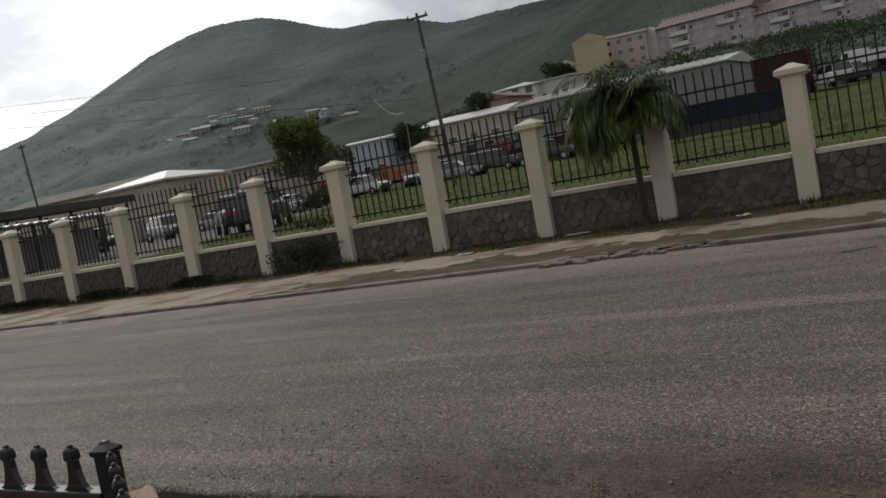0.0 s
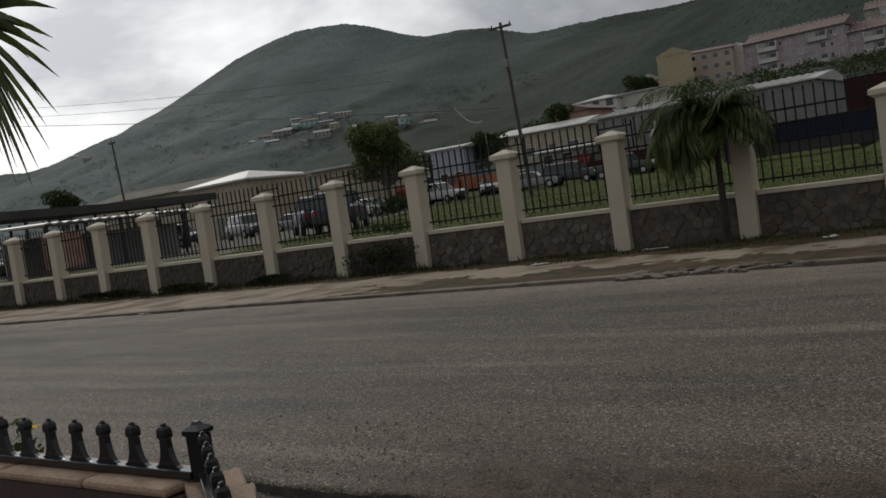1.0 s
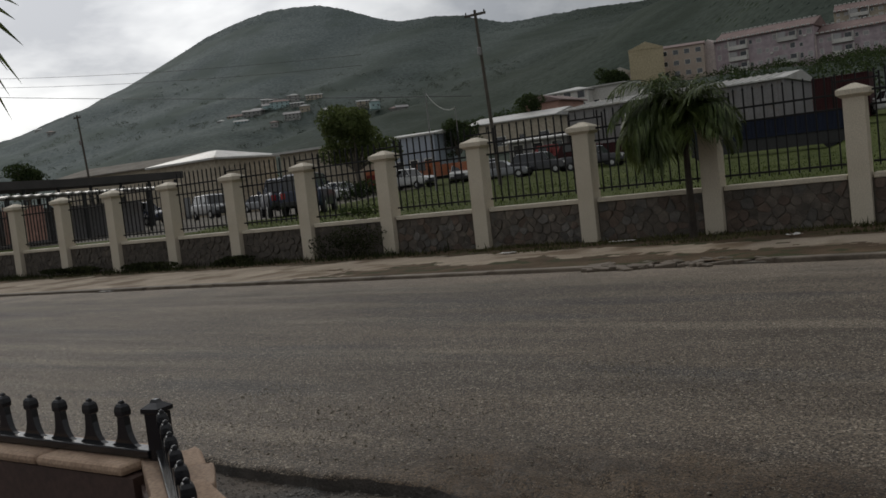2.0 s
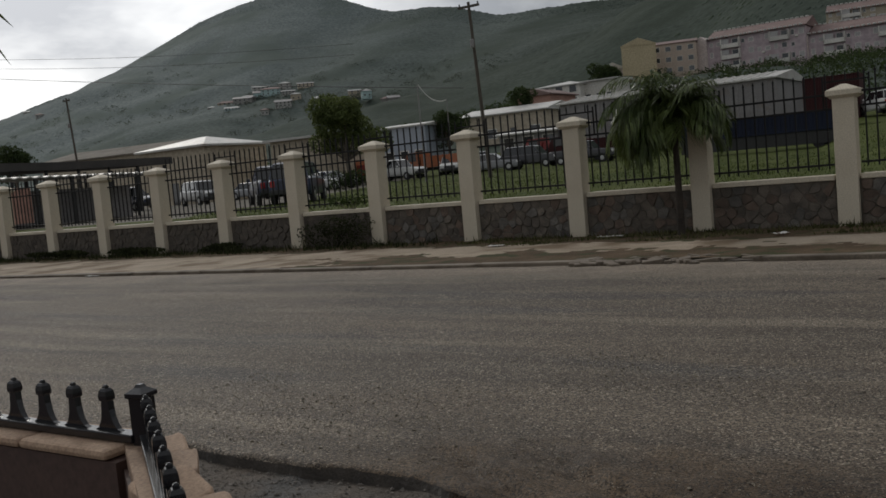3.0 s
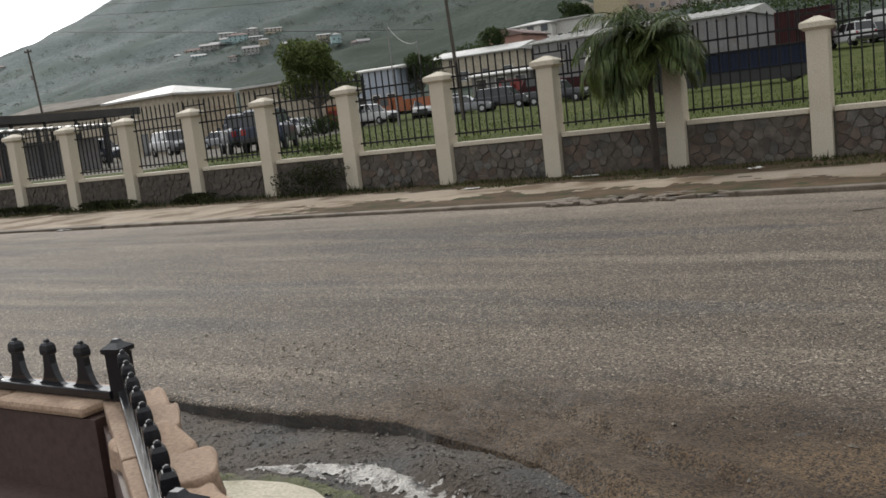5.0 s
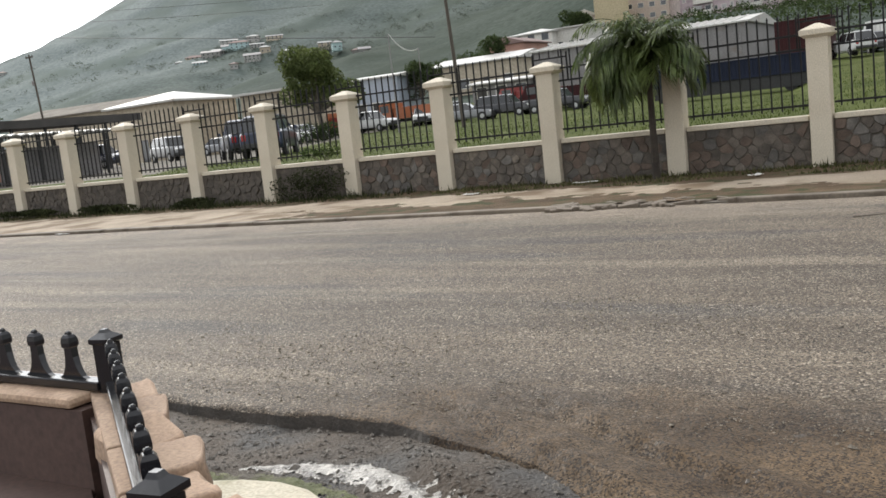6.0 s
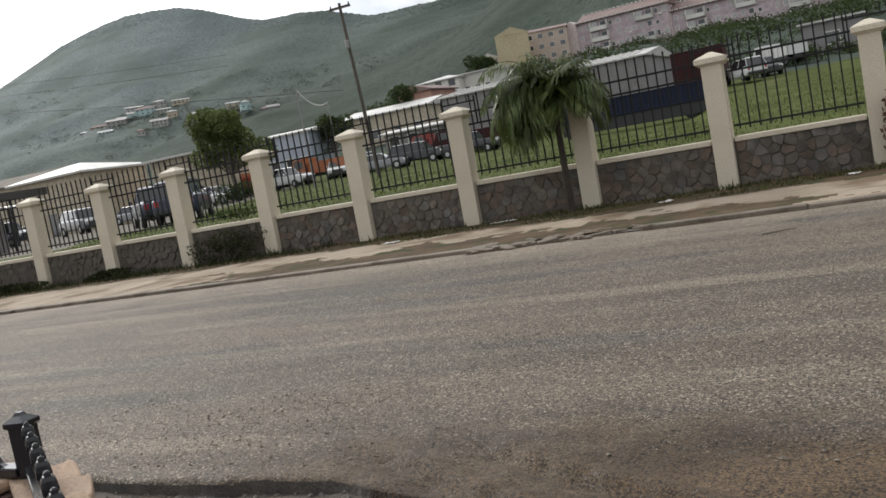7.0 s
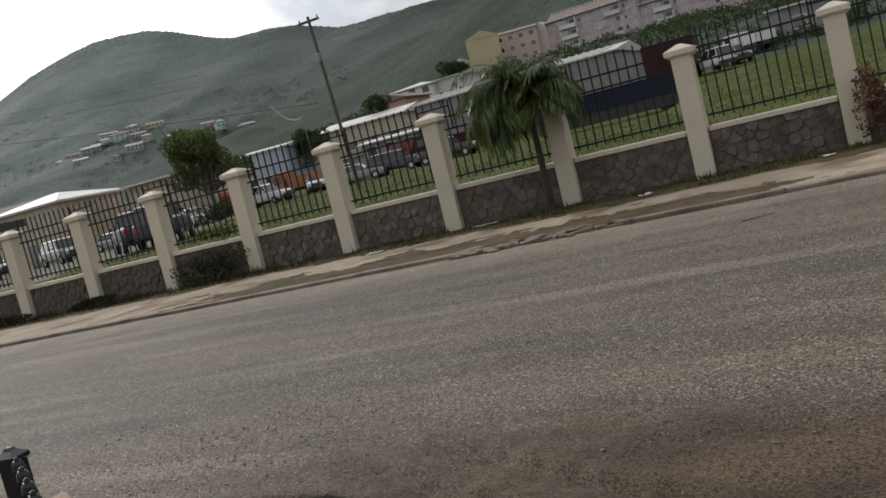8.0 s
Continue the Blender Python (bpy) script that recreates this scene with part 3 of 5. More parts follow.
def make_pier():
    t = thing("gate_pier", (0, 0, 0), "cream painted square pier with pyramid cap in the stone wall", "pier", "piers of the street wall")
    bm = bmesh.new()
    add_box(bm, -0.17, 0.17, 0, 0.36, FOOT, 2.17, 0.012)
    part("shaft", bm, CREAM, t)
    bm = bmesh.new()
    c = 0.18
    h = 0.255
    ring = lambda r, z: [(-r, c - r, z), (r, c - r, z), (r, c + r, z), (-r, c + r, z)]
    add_loft(bm, [ring(0.195, 2.13), ring(0.225, 2.16), ring(h, 2.175), ring(h, 2.255), ring(h - 0.015, 2.27), ring(0.04, 2.36)])
    part("cap", bm, CREAM, t)
    return t


def make_railing(top):
    t = thing("railing", (0, 0, 0), "black iron picket railing panel above the stone wall", "railing", "railing panels of the street wall")
    bm = bmesh.new()
    s = 0.012
    add_box(bm, -s, s, -s, s, 0, top - 0.97 - 0.07)
    add_loft(bm, [[(-s, -s, top - 1.04), (s, -s, top - 1.04), (s, s, top - 1.04), (-s, s, top - 1.04)], [(-0.02, -0.008, top - 1.02), (0.02, -0.008, top - 1.02), (0.02, 0.008, top - 1.02), (-0.02, 0.008, top - 1.02)], [(-0.002, -0.002, top - 0.97), (0.002, -0.002, top - 0.97), (0.002, 0.002, top - 0.97), (-0.002, 0.002, top - 0.97)]])
    me = mesh_of("picket", bm, IRON)
    for k in range(12):
        p = new("picket", me)
        p.parent = t
        p.location = (-0.93 + 1.86 * k / 11, 0, 0.97)
    for z in (1.04, 1.97, 2.21):
        part("rail", boxed(-1.03, 1.03, -0.016, 0.016, z - 0.018, z + 0.018, bevel=0.004), IRON, t)
    return t


def make_guard():
    t = thing("spike_guard", (0, 0, 0), "black iron spike guard bridging the railing behind a pier cap", "spike guard", "spike guards behind the piers")
    for x in (-0.36, 0.36):
        part("post", boxed(x - 0.014, x + 0.014, -0.014, 0.014, 1.97, 2.52, bevel=0.003), IRON, t)
    part("rail", boxed(-0.36, 0.36, -0.012, 0.012, 2.41, 2.44, bevel=0.003), IRON, t)
    for x in (-0.2, 0.0, 0.2):
        bm = bmesh.new()
        add_loft(bm, [[(x - r, -r, z), (x + r, -r, z), (x + r, r, z), (x - r, r, z)] for r, z in ((0.01, 2.44), (0.01, 2.54), (0.001, 2.6))])
        part("spike", bm, IRON, t)
    return t


pier, rail_tall, rail_low, guard = make_pier(), make_railing(2.57), make_railing(2.44), make_guard()
rng = random.Random(3)
first = {id(pier): True, id(rail_tall): True, id(rail_low): True, id(guard): True}


def place(ob, m):
    if first.pop(id(ob), None):
        ob.matrix_basis = m
        return ob
    return copy_thing(ob, m)


for k in PIERS:
    x = pier_x(k)
    place(pier, pose(x, WALL_Y - 0.12, 0, 0, 0, rng.uniform(-0.6, 0.6)))
    if k != 16:
        place(rail_tall if k < 7 else rail_low, pose(x - BAY / 2, WALL_Y + 0.12, rng.uniform(-0.015, 0.015), 0, 0, rng.uniform(-0.3, 0.3)))
    if k < 7:
        place(guard, pose(x, WALL_Y + 0.21, 0))


def clip_poly(poly, nx, ny, c):
    """The part of a polygon where nx x + ny y <= c."""
    out = []
    for (x0, y0), (x1, y1) in zip(poly, poly[1:] + poly[:1]):
        a, b = nx * x0 + ny * y0 - c, nx * x1 + ny * y1 - c
        if a <= 0:
            out.append((x0, y0))
        if a * b < 0:
            t = a / (a - b)
            out.append((x0 + t * (x1 - x0), y0 + t * (y1 - y0)))
    return out


def rubble(width, tall, size, rng):
    """Cells of an uneven rubble pattern, shrunk by the joint and with their corners cut."""
    seeds = []
    nx, nz = max(2, round(width / size)), max(2, round(tall / size * 1.25))
    for r in range(nz):
        for c in range(nx):
            seeds.append(((c + 0.5 * (r % 2) + rng.uniform(0.05, 0.7)) * width / nx, (r + rng.uniform(0.1, 0.9)) * tall / nz))
    cells = []
    for a in seeds:
        poly = [(0, 0), (width, 0), (width, tall), (0, tall)]
        for b in seeds:
            if b is not a and math.dist(a, b) < 2.6 * size:
                nx_, ny_ = b[0] - a[0], b[1] - a[1]
                poly = clip_poly(poly, nx_, ny_, (b[0] ** 2 - a[0] ** 2 + b[1] ** 2 - a[1] ** 2) / 2 - rng.uniform(0.001, 0.009) * math.hypot(nx_, ny_))
                if len(poly) < 3:
                    break
        if len(poly) < 3:
            continue
        cut = []
        for p, q in zip(poly, poly[1:] + poly[:1]):
            cut += [(p[0] * 0.8 + q[0] * 0.2, p[1] * 0.8 + q[1] * 0.2), (p[0] * 0.2 + q[0] * 0.8, p[1] * 0.2 + q[1] * 0.8)]
        cells.append(cut)
    return cells


def add_stone(bm, cell, y, proud, rng):
    """One rubble stone: a foot ring in the joint, a shoulder and an uneven face."""
    cx, cz = sum(p[0] for p in cell) / len(cell), sum(p[1] for p in cell) / len(cell)
    ring = lambda s, d: [bm.verts.new((cx + (x - cx) * s, y - d, cz + (z - cz) * s)) for x, z in cell]
    tilt_x, tilt_z = rng.uniform(-0.14, 0.14), rng.uniform(-0.14, 0.14)
    foot, shoulder = ring(1.0, -0.01), ring(0.99, proud * 0.7)
    face = [bm.verts.new((cx + (x - cx) * 0.88, y - proud - (x - cx) * tilt_x - (z - cz) * tilt_z, cz + (z - cz) * 0.88)) for x, z in cell]
    n = len(cell)
    for a, c in ((foot, shoulder), (shoulder, face)):
        for k in range(n):
            bm.faces.new((a[k], a[(k + 1) % n], c[(k + 1) % n], c[k]))
    bm.faces.new(face)


wall = setting("wall_street", boxed(pier_x(17), pier_x(-4), WALL_Y + 0.03, WALL_Y + 0.3, -0.3, 0.79), MORTAR, "low rubble stone wall with a cream coping along the pavement", "wall")
for k in range(-3, 17):
    x0 = pier_x(k) + 0.2
    part("coping", boxed(x0, x0 + BAY - 0.4, WALL_Y - 0.03, WALL_Y + 0.33, 0.78, 0.87, bevel=0.014), CREAM, wall, "cream painted coping")

# ---- the near corner: spiked cast-iron railing on a sandstone-capped wall ----
CORNER, COPING_Z, TIP_Z = Vector((-3.06, 2.65, 0)), 0.843, 0.975
SIDE = Vector((0.95, -0.64, 0)).normalized()
OUT = Vector((0.64, 0.95, 0)).normalized()


def finial_mesh():
    """A squat cast finial: a scalloped foot that meets its neighbours, a tapering stem and a square cap with a nipple."""
    bm = bmesh.new()
    h = TIP_Z - COPING_Z - 0.022
    sq = lambda wx, wy, z: [(-wx, -wy, z), (wx, -wy, z), (wx, wy, z), (-wx, wy, z)]
    add_loft(bm, [sq(0.066, 0.006, 0), sq(0.054, 0.006, 0.003), sq(0.038, 0.007, 0.01), sq(0.027, 0.008, 0.022), sq(0.02, 0.0085, 0.038), sq(0.0158, 0.009, 0.058), sq(0.0135, 0.009, 0.08), sq(0.0125, 0.009, h - 0.026)])
    add_loft(bm, [sq(0.0135, 0.0115, h - 0.029), sq(0.0158, 0.0135, h - 0.026), sq(0.016, 0.014, h - 0.016), sq(0.0145, 0.0125, h - 0.004), sq(0.009, 0.008, h + 0.003), sq(0.006, 0.006, h + 0.004), sq(0.0055, 0.0055, h + 0.009), sq(0.002, 0.002, h + 0.012)])
    return mesh_of("finial", bm, GLOSS_IRON)


FINIAL = finial_mesh()


def cast_railing(name, start, way, count, spacing, lead, label):
    turn = math.degrees(math.atan2(way.y, way.x))
    t = thing(name, (start.x, start.y, COPING_Z), label, "railing", "cast-iron railings on the corner wall", turn)
    length = lead + spacing * count
    part("rail", boxed(0, length, -0.022, 0.022, 0.002, 0.024, bevel=0.003), GLOSS_IRON, t)
    for k in range(count):
        f = new("finial", FINIAL)
        f.parent = t
        f.location = (lead + spacing * k, 0, 0.02)
    return t


front = cast_railing("cast_railing", CORNER, Vector((-1, 0, 0)), 16, 0.137, 0.11, "glossy black cast-iron railing with knobbed finials on sandstone coping")
SIDE_START = CORNER + Vector((0.022, 0.012, 0))
SIDE_END = CORNER + SIDE * 1.13
side = cast_railing("cast_railing", SIDE_START, (SIDE_END - SIDE_START).normalized(), 8, 0.126, 0.11, "glossy black cast-iron side railing with knobbed finials on sandstone coping")
for at in (CORNER + Vector((0.015, 0.01, 0)), SIDE_END):
    t = thing("railing_post", (at.x, at.y, 0), "glossy black square cast-iron corner post with a low pyramid cap", "post", "posts of the corner railing", 8)
    part("shaft", boxed(-0.023, 0.023, -0.023, 0.023, COPING_Z - 0.05, TIP_Z - 0.012, bevel=0.003), GLOSS_IRON, t)
    bm = bmesh.new()
    sq = lambda r, z: [(-r, -r, z), (r, -r, z), (r, r, z), (-r, r, z)]
    add_loft(bm, [sq(0.0235, TIP_Z - 0.018), sq(0.028, TIP_Z - 0.014), sq(0.028, TIP_Z - 0.004), sq(0.011, TIP_Z + 0.008), sq(0.007, TIP_Z + 0.016)])
    part("cap", bm, GLOSS_IRON, t)

# wall under the railing, with its coping slabs and the rough stones of the outer face
INNER = 0.085
bm = bmesh.new()
add_box(bm, -2.6, 0.0, 0, 0.16, 0, COPING_Z - 0.03)
turn_front = Matrix.Translation((CORNER.x, CORNER.y - 0.075, 0))
for v in bm.verts:
    v.co = turn_front @ v.co
made = add_box(bm, -0.05, 1.9, -0.045, 0.06, 0, COPING_Z - 0.052)
ang = math.degrees(math.atan2(SIDE.y, SIDE.x))
for v in made:
    v.co = pose(CORNER.x, CORNER.y, 0, 0, 0, ang) @ v.co
corner_wall = setting("wall_corner", bm, BROWN, "brown painted low wall round the corner plot", "wall")
rng = random.Random(11)
x = 0.03
while x < 2.5:
    w = rng.uniform(0.3, 0.46)
    bm = boxed(CORNER.x - x - w + 0.005, CORNER.x - x, CORNER.y - INNER, CORNER.y + 0.1, COPING_Z - 0.028, COPING_Z + rng.uniform(-0.004, 0.002), bevel=0.012)
    part("coping_slab", bm, SANDSTONE, corner_wall, "tan sandstone coping slab")
    x += w
x = -0.08
while x < 1.8:
    w = rng.uniform(0.2, 0.3)
    bm = boxed(x, x + w - 0.004, -0.036, 0.03, COPING_Z - 0.05, COPING_Z + rng.uniform(-0.004, 0.0), bevel=0.005)
    ob = part("coping_slab", bm, SANDSTONE, corner_wall, "tan sandstone coping slab")
    ob.matrix_basis = pose(CORNER.x, CORNER.y, 0, 0, 0, ang)
    x += w


def boulder_mesh(seed, sx, sy, sz):
    bm = bmesh.new()
    bmesh.ops.create_icosphere(bm, subdivisions=3, radius=1)
    for v in bm.verts:
        c = v.co.copy()
        c = Vector([math.copysign(abs(a) ** 0.42, a) for a in c])
        n_ = noise.noise(c * 1.3 + Vector((seed * 7.1, 0, 0))) * 0.22 + noise.noise(c * 4 + Vector((0, seed * 3.3, 0))) * 0.06
        c *= 1 + n_
        c.z = min(c.z, 0.7 + 0.12 * noise.noise(c * 2.2))
        v.co = (c.x * sx, c.y * sy, c.z * sz)
    return mesh_of("rough_stone", bm, SANDSTONE, True)


boulders = [boulder_mesh(k, 0.092 + 0.012 * (k % 3), 0.07, 0.066) for k in range(5)]
for course in range(5):
    for k in range(9):
        s = 0.03 + 0.185 * k + (0.09 if course % 2 else 0)
        o = 0.038 + min(k, 4) * 0.004 + 0.014 * math.sin(k * 2.7 + course) + 0.008 * course
        p = CORNER + SIDE * s + OUT * o
        ob = new("rough_stone", boulders[(k * 2 + course) % 5])
        ob.parent = corner_wall
        ob.matrix_basis = pose(p.x, p.y, COPING_Z - 0.055 - 0.13 * course, rng.uniform(-6, 6), rng.uniform(-6, 6), ang + rng.uniform(-16, 16))
for course in range(5):
    for k in range(11):
        ob = new("rough_stone", boulders[(k * 3 + course) % 5])
        ob.parent = corner_wall
        ob.matrix_basis = pose(CORNER.x - 0.13 - 0.22 * k - 0.1 * (course % 2), CORNER.y + 0.1, COPING_Z - 0.14 - 0.15 * course, rng.uniform(-5, 5), 0, rng.uniform(-12, 12))

# floor of the plot inside the wall
bm = bmesh.new()
vs = [bm.verts.new(p) for p in ((-7, -3, 0.62), (-0.9, -3, 0.62), (CORNER.x + SIDE.x * 1.9 - 0.05, CORNER.y + SIDE.y * 1.9 - 0.05, 0.62), (CORNER.x - 0.02, CORNER.y - 0.07, 0.62), (-7, CORNER.y - 0.07, 0.62))]
top = bm.faces.new(vs)
low = bmesh.ops.extrude_face_region(bm, geom=[top])
for v in low["geom"]:
    if isinstance(v, bmesh.types.BMVert):
        v.co.z = -0.05
bmesh.ops.recalc_face_normals(bm, faces=bm.faces)
setting("floor_plot", bm, BROWN, "smooth dark brown painted floor inside the corner wall", "floor")

# concrete apron, moss and puddle beside the corner
bm = bmesh.new()
pts = []
for k in range(17):
    a = math.pi * k / 16
    pts.append((-3.9 + 0.95 * math.cos(a) + 0.02 * math.sin(5 * a), 2.6 + 1.42 * math.sin(a), -0.042))
add_loft(bm, [[(x, y, -0.16) for x, y, z in pts], pts, [(-3.9 + (x + 3.9) * 0.97, 2.6 + (y - 2.6) * 0.97, -0.03) for x, y, z in pts]])
setting("apron", bm, material("apron_concrete", (0.33, 0.3, 0.22), (0.46, 0.42, 0.33), 3, 60, 0.8, wear=(0.1, 0.115, 0.03), wear_scale=2.4, wear_at=0.6), "pale curved concrete apron with green moss at its edge", "apron")
# pale silt, made paler still to paint in the glints on the wet
PUDDLE = material("glinting_wet_silt", (0.17, 0.16, 0.14), (0.42, 0.4, 0.365), 14, 60, 0.3, bump=0.9, depth=0.02, wear=(0.06, 0.054, 0.046), wear_scale=11, wear_at=0.5)
MOSS = material("green_moss", (0.06, 0.07, 0.026), (0.125, 0.13, 0.055), 9, 80, 0.85, bump=0.9, depth=0.02, wear=(0.07, 0.06, 0.045), wear_scale=6, wear_at=0.56)


def ragged_strip(name, x0, x1, middle, half, mat, label, category, seed, lift, nx=150, ny=26):
    """A strip lying on the verge along a curved middle line, with an uneven, broken outline."""
    u, v = np.linspace(0, 1, nx), np.linspace(-1, 1, ny)
    U_, V_ = np.meshgrid(u, v)
    X_ = x0 + (x1 - x0) * U_
    Y_ = middle(X_) + V_ * half * np.sin(np.pi * U_) ** 0.6
    keep = np.abs(V_) + 0.8 * waves(X_, Y_, 0.16, seed, 4) < 0.8
    Z_ = verge(X_, Y_) + lift - 0.012 * np.abs(V_) ** 3
    faces_ = [(a * nx + b, a * nx + b + 1, (a + 1) * nx + b + 1, (a + 1) * nx + b) for a in range(ny - 1) for b in range(nx - 1) if keep[a, b]]
    me = bpy.data.meshes.new(name)
    me.from_pydata(np.stack([X_, Y_, Z_], -1).reshape(-1, 3).tolist(), [], faces_)
    me.materials.append(mat)
    me.shade_smooth()
    return tagged(new(name, me), label, category, kind="structure")


ragged_strip("puddle", -4.25, -2.75, lambda x: 4.235 - 0.33 * (x + 3.72) ** 2, 0.115, PUDDLE, "shallow puddle of pale silt with painted glints beside the curved apron", "puddle", 91, 0.006)
ragged_strip("moss", -4.6, -3.0, lambda x: 4.07 - 0.3 * (x + 3.95) ** 2, 0.085, MOSS, "band of green moss along the apron edge", "moss", 93, 0.005)


def pebbles(name, count, area, size, mat, label, seed, z):
    rng = np.random.RandomState(seed)
    base = np.array([[1, 0, 0], [-1, 0, 0], [0, 1, 0], [0, -1, 0], [0, 0, 0.7], [0, 0, -0.7]], float)
    faces = [(0, 2, 4), (2, 1, 4), (1, 3, 4), (3, 0, 4), (2, 0, 5), (1, 2, 5), (3, 1, 5), (0, 3, 5)]
    out = []
    for _ in range(count):
        x, y = rng.uniform(area[0], area[1]), rng.uniform(area[2], area[3])
        a = rng.uniform(0, 6.3)
        s = size * rng.lognormal(0, 0.45) * np.array([1, rng.uniform(0.6, 1), rng.uniform(0.6, 1)])
        p = base * s * rng.uniform(0.75, 1.25, (6, 1))
        p = np.stack([p[:, 0] * np.cos(a) - p[:, 1] * np.sin(a), p[:, 0] * np.sin(a) + p[:, 1] * np.cos(a), p[:, 2]], -1)
        zz = z(x, y) if callable(z) else z
        out += [[p[i] + (x, y, zz) for i in f] for f in faces]
    ob = new(name, soup(name, out, mat))
    return tagged(ob, label, "gravel", kind="stuff")


CHIPS = material("pale_stone_chips", (0.06, 0.05, 0.04), (0.32, 0.275, 0.21), 25, 90, 0.8, bump=0.2)
GRAVEL = material("loose_gravel", (0.07, 0.062, 0.053), (0.2, 0.18, 0.155), 30, 90, 0.8, bump=0.2)
pebbles("gravel", 9000, (-5.2, -0.6, 3.2, 4.9), 0.0075, GRAVEL, "loose grey gravel on the wet verge", 5, lambda x, y: float(verge(np.array(x), np.array(y))) + 0.002)
pebbles("gravel", 14000, (-6.5, 1.0, 4.86, 7.6), 0.0045, CHIPS, "loose chips scattered on the asphalt", 6, 0.002)

# ---- trees, palms, grass ----
def leaf_crown(seed, clumps, count, size):
    """Leaf quads gathered in clumps: rows of (centre, radii)."""
    rng = np.random.RandomState(seed)
    out = []
    weights = np.array([r[0] * r[1] * r[2] for _, r in clumps])
    picks = rng.choice(len(clumps), count, p=weights / weights.sum())
    for k in picks:
        c, r = clumps[k]
        d = rng.normal(size=3)
        d *= rng.uniform(0.45, 1.08) ** 0.5 / np.linalg.norm(d)
        p = np.array(c) + d * r
        a = rng.normal(size=3)
        a /= np.linalg.norm(a)
        b = np.cross(a, rng.normal(size=3))
        b /= np.linalg.norm(b)
        s = size * rng.uniform(0.6, 1.4)
        out.append([p - a * s, p + b * s * 0.45, p + a * s, p - b * s * 0.45])
    return out


def make_tree(at, tall, spread, seed, label, count=2600, size=0.16, low=0.35, mat=None, name="tree", group=""):
    rng = random.Random(seed)
    t = thing(name, at, label, "tree", group)
    bm = bmesh.new()
    lean = Vector((rng.uniform(-0.1, 0.1), rng.uniform(-0.1, 0.1), 1)) * tall
    fork = lean * low
    add_rod(bm, (0, 0, -0.2), fork, tall * 0.035, tall * 0.022)
    clumps = []
    for k in range(9):
        a = 2 * math.pi * k / 9 + rng.uniform(-0.3, 0.3)
        r, h = spread * rng.uniform(0.25, 0.72), tall * rng.uniform(low + 0.12, 0.88)
        tip = Vector((math.cos(a) * r, math.sin(a) * r, h))
        add_rod(bm, fork, tip, tall * 0.014, tall * 0.004, 6)
        s = spread * rng.uniform(0.32, 0.5)
        clumps.append((tuple(tip), (s, s, s * 0.75)))
    clumps.append((tuple(lean * 0.72), (spread * 0.6, spread * 0.6, tall * 0.22)))
    part("trunk", bm, BARK, t)
    ob = new("crown", soup("crown", leaf_crown(seed, clumps, count, size), mat or LEAVES))
    ob.parent = t
    return t


def frond(rng, length, droop, leaflet, pairs, width, rise=1.0):
    """Leaflet triangles along one arching rachis that leaves the origin along +x; also the rachis line."""
    line, p, ang = [], np.zeros(3), rise
    steps = pairs
    for k in range(steps):
        line.append(p.copy())
        p = p + length / steps * np.array([math.cos(ang), 0, math.sin(ang)])
        ang -= droop / steps * (0.6 + 0.8 * k / steps)
    out = []
    for k in range(max(2, steps // 8), steps):
        u = k / steps
        size = leaflet * (0.5 + 1.1 * math.sin(math.pi * min(0.97, 0.12 + 0.8 * u))) * rng.uniform(0.85, 1.1)
        ahead = line[k] - line[k - 1]
        ahead /= np.linalg.norm(ahead)
        for sgn in (-1, 1):
            fold = rng.uniform(0.15, 0.55)
            way = ahead * rng.uniform(0.5, 0.85) + np.array([0, sgn, 0]) * rng.uniform(0.6, 0.95) - np.array([0, 0, fold])
            way /= np.linalg.norm(way)
            w = np.cross(way, [0, 0, 1.0])
            w = w / (np.linalg.norm(w) + 1e-6) * width
            a, mid = line[k], line[k] + way * size * 0.55 - np.array([0, 0, 0.03 * size])
            tip = line[k] + way * size - np.array([0, 0, rng.uniform(0.15, 0.45) * size])
            out += [[a, mid - w, mid + w], [mid + w, mid - w, tip]]
    return out, line


def turned(pts, a, at):
    p = np.asarray(pts, float)
    c, s = math.cos(a), math.sin(a)
    return np.stack([p[..., 0] * c - p[..., 1] * s, p[..., 0] * s + p[..., 1] * c, p[..., 2]], -1) + np.asarray(at)


def make_palm(at, trunk_tall, trunk_r, fronds, label, seed):
    """fronds: rows of heading, length, rise, droop."""
    rng = random.Random(seed)
    t = thing("palm_tree", at, label, "palm tree")
    bm = bmesh.new()
    add_lathe(bm, [(trunk_r * (1.25 - 0.45 * k / 14 + 0.08 * (k % 2)), -0.1 + (trunk_tall + 0.1) * k / 14) for k in range(15)], 10)
    part("trunk", bm, PALM_TRUNK, t)
    for head, length, rise, droop, leaflet, pairs, width in fronds:
        tris, line = frond(rng, length, droop, leaflet, pairs, width, rise)
        me = soup("frond", turned(tris, math.radians(head), (0, 0, trunk_tall)), PALM)
        ob = new("frond", me)
        ob.parent = t
        bm = bmesh.new()
        spine = turned(line, math.radians(head), (0, 0, trunk_tall))
        for k in range(0, len(spine) - 3, 3):
            add_rod(bm, spine[k], spine[min(k + 3, len(spine) - 1)], 0.012 * (1 - 0.7 * k / len(spine)) + 0.002, 0.012 * (1 - 0.7 * (k + 3) / len(spine)) + 0.002, 5, caps=False)
        part("stalk", bm, PALM, ob)
    return t


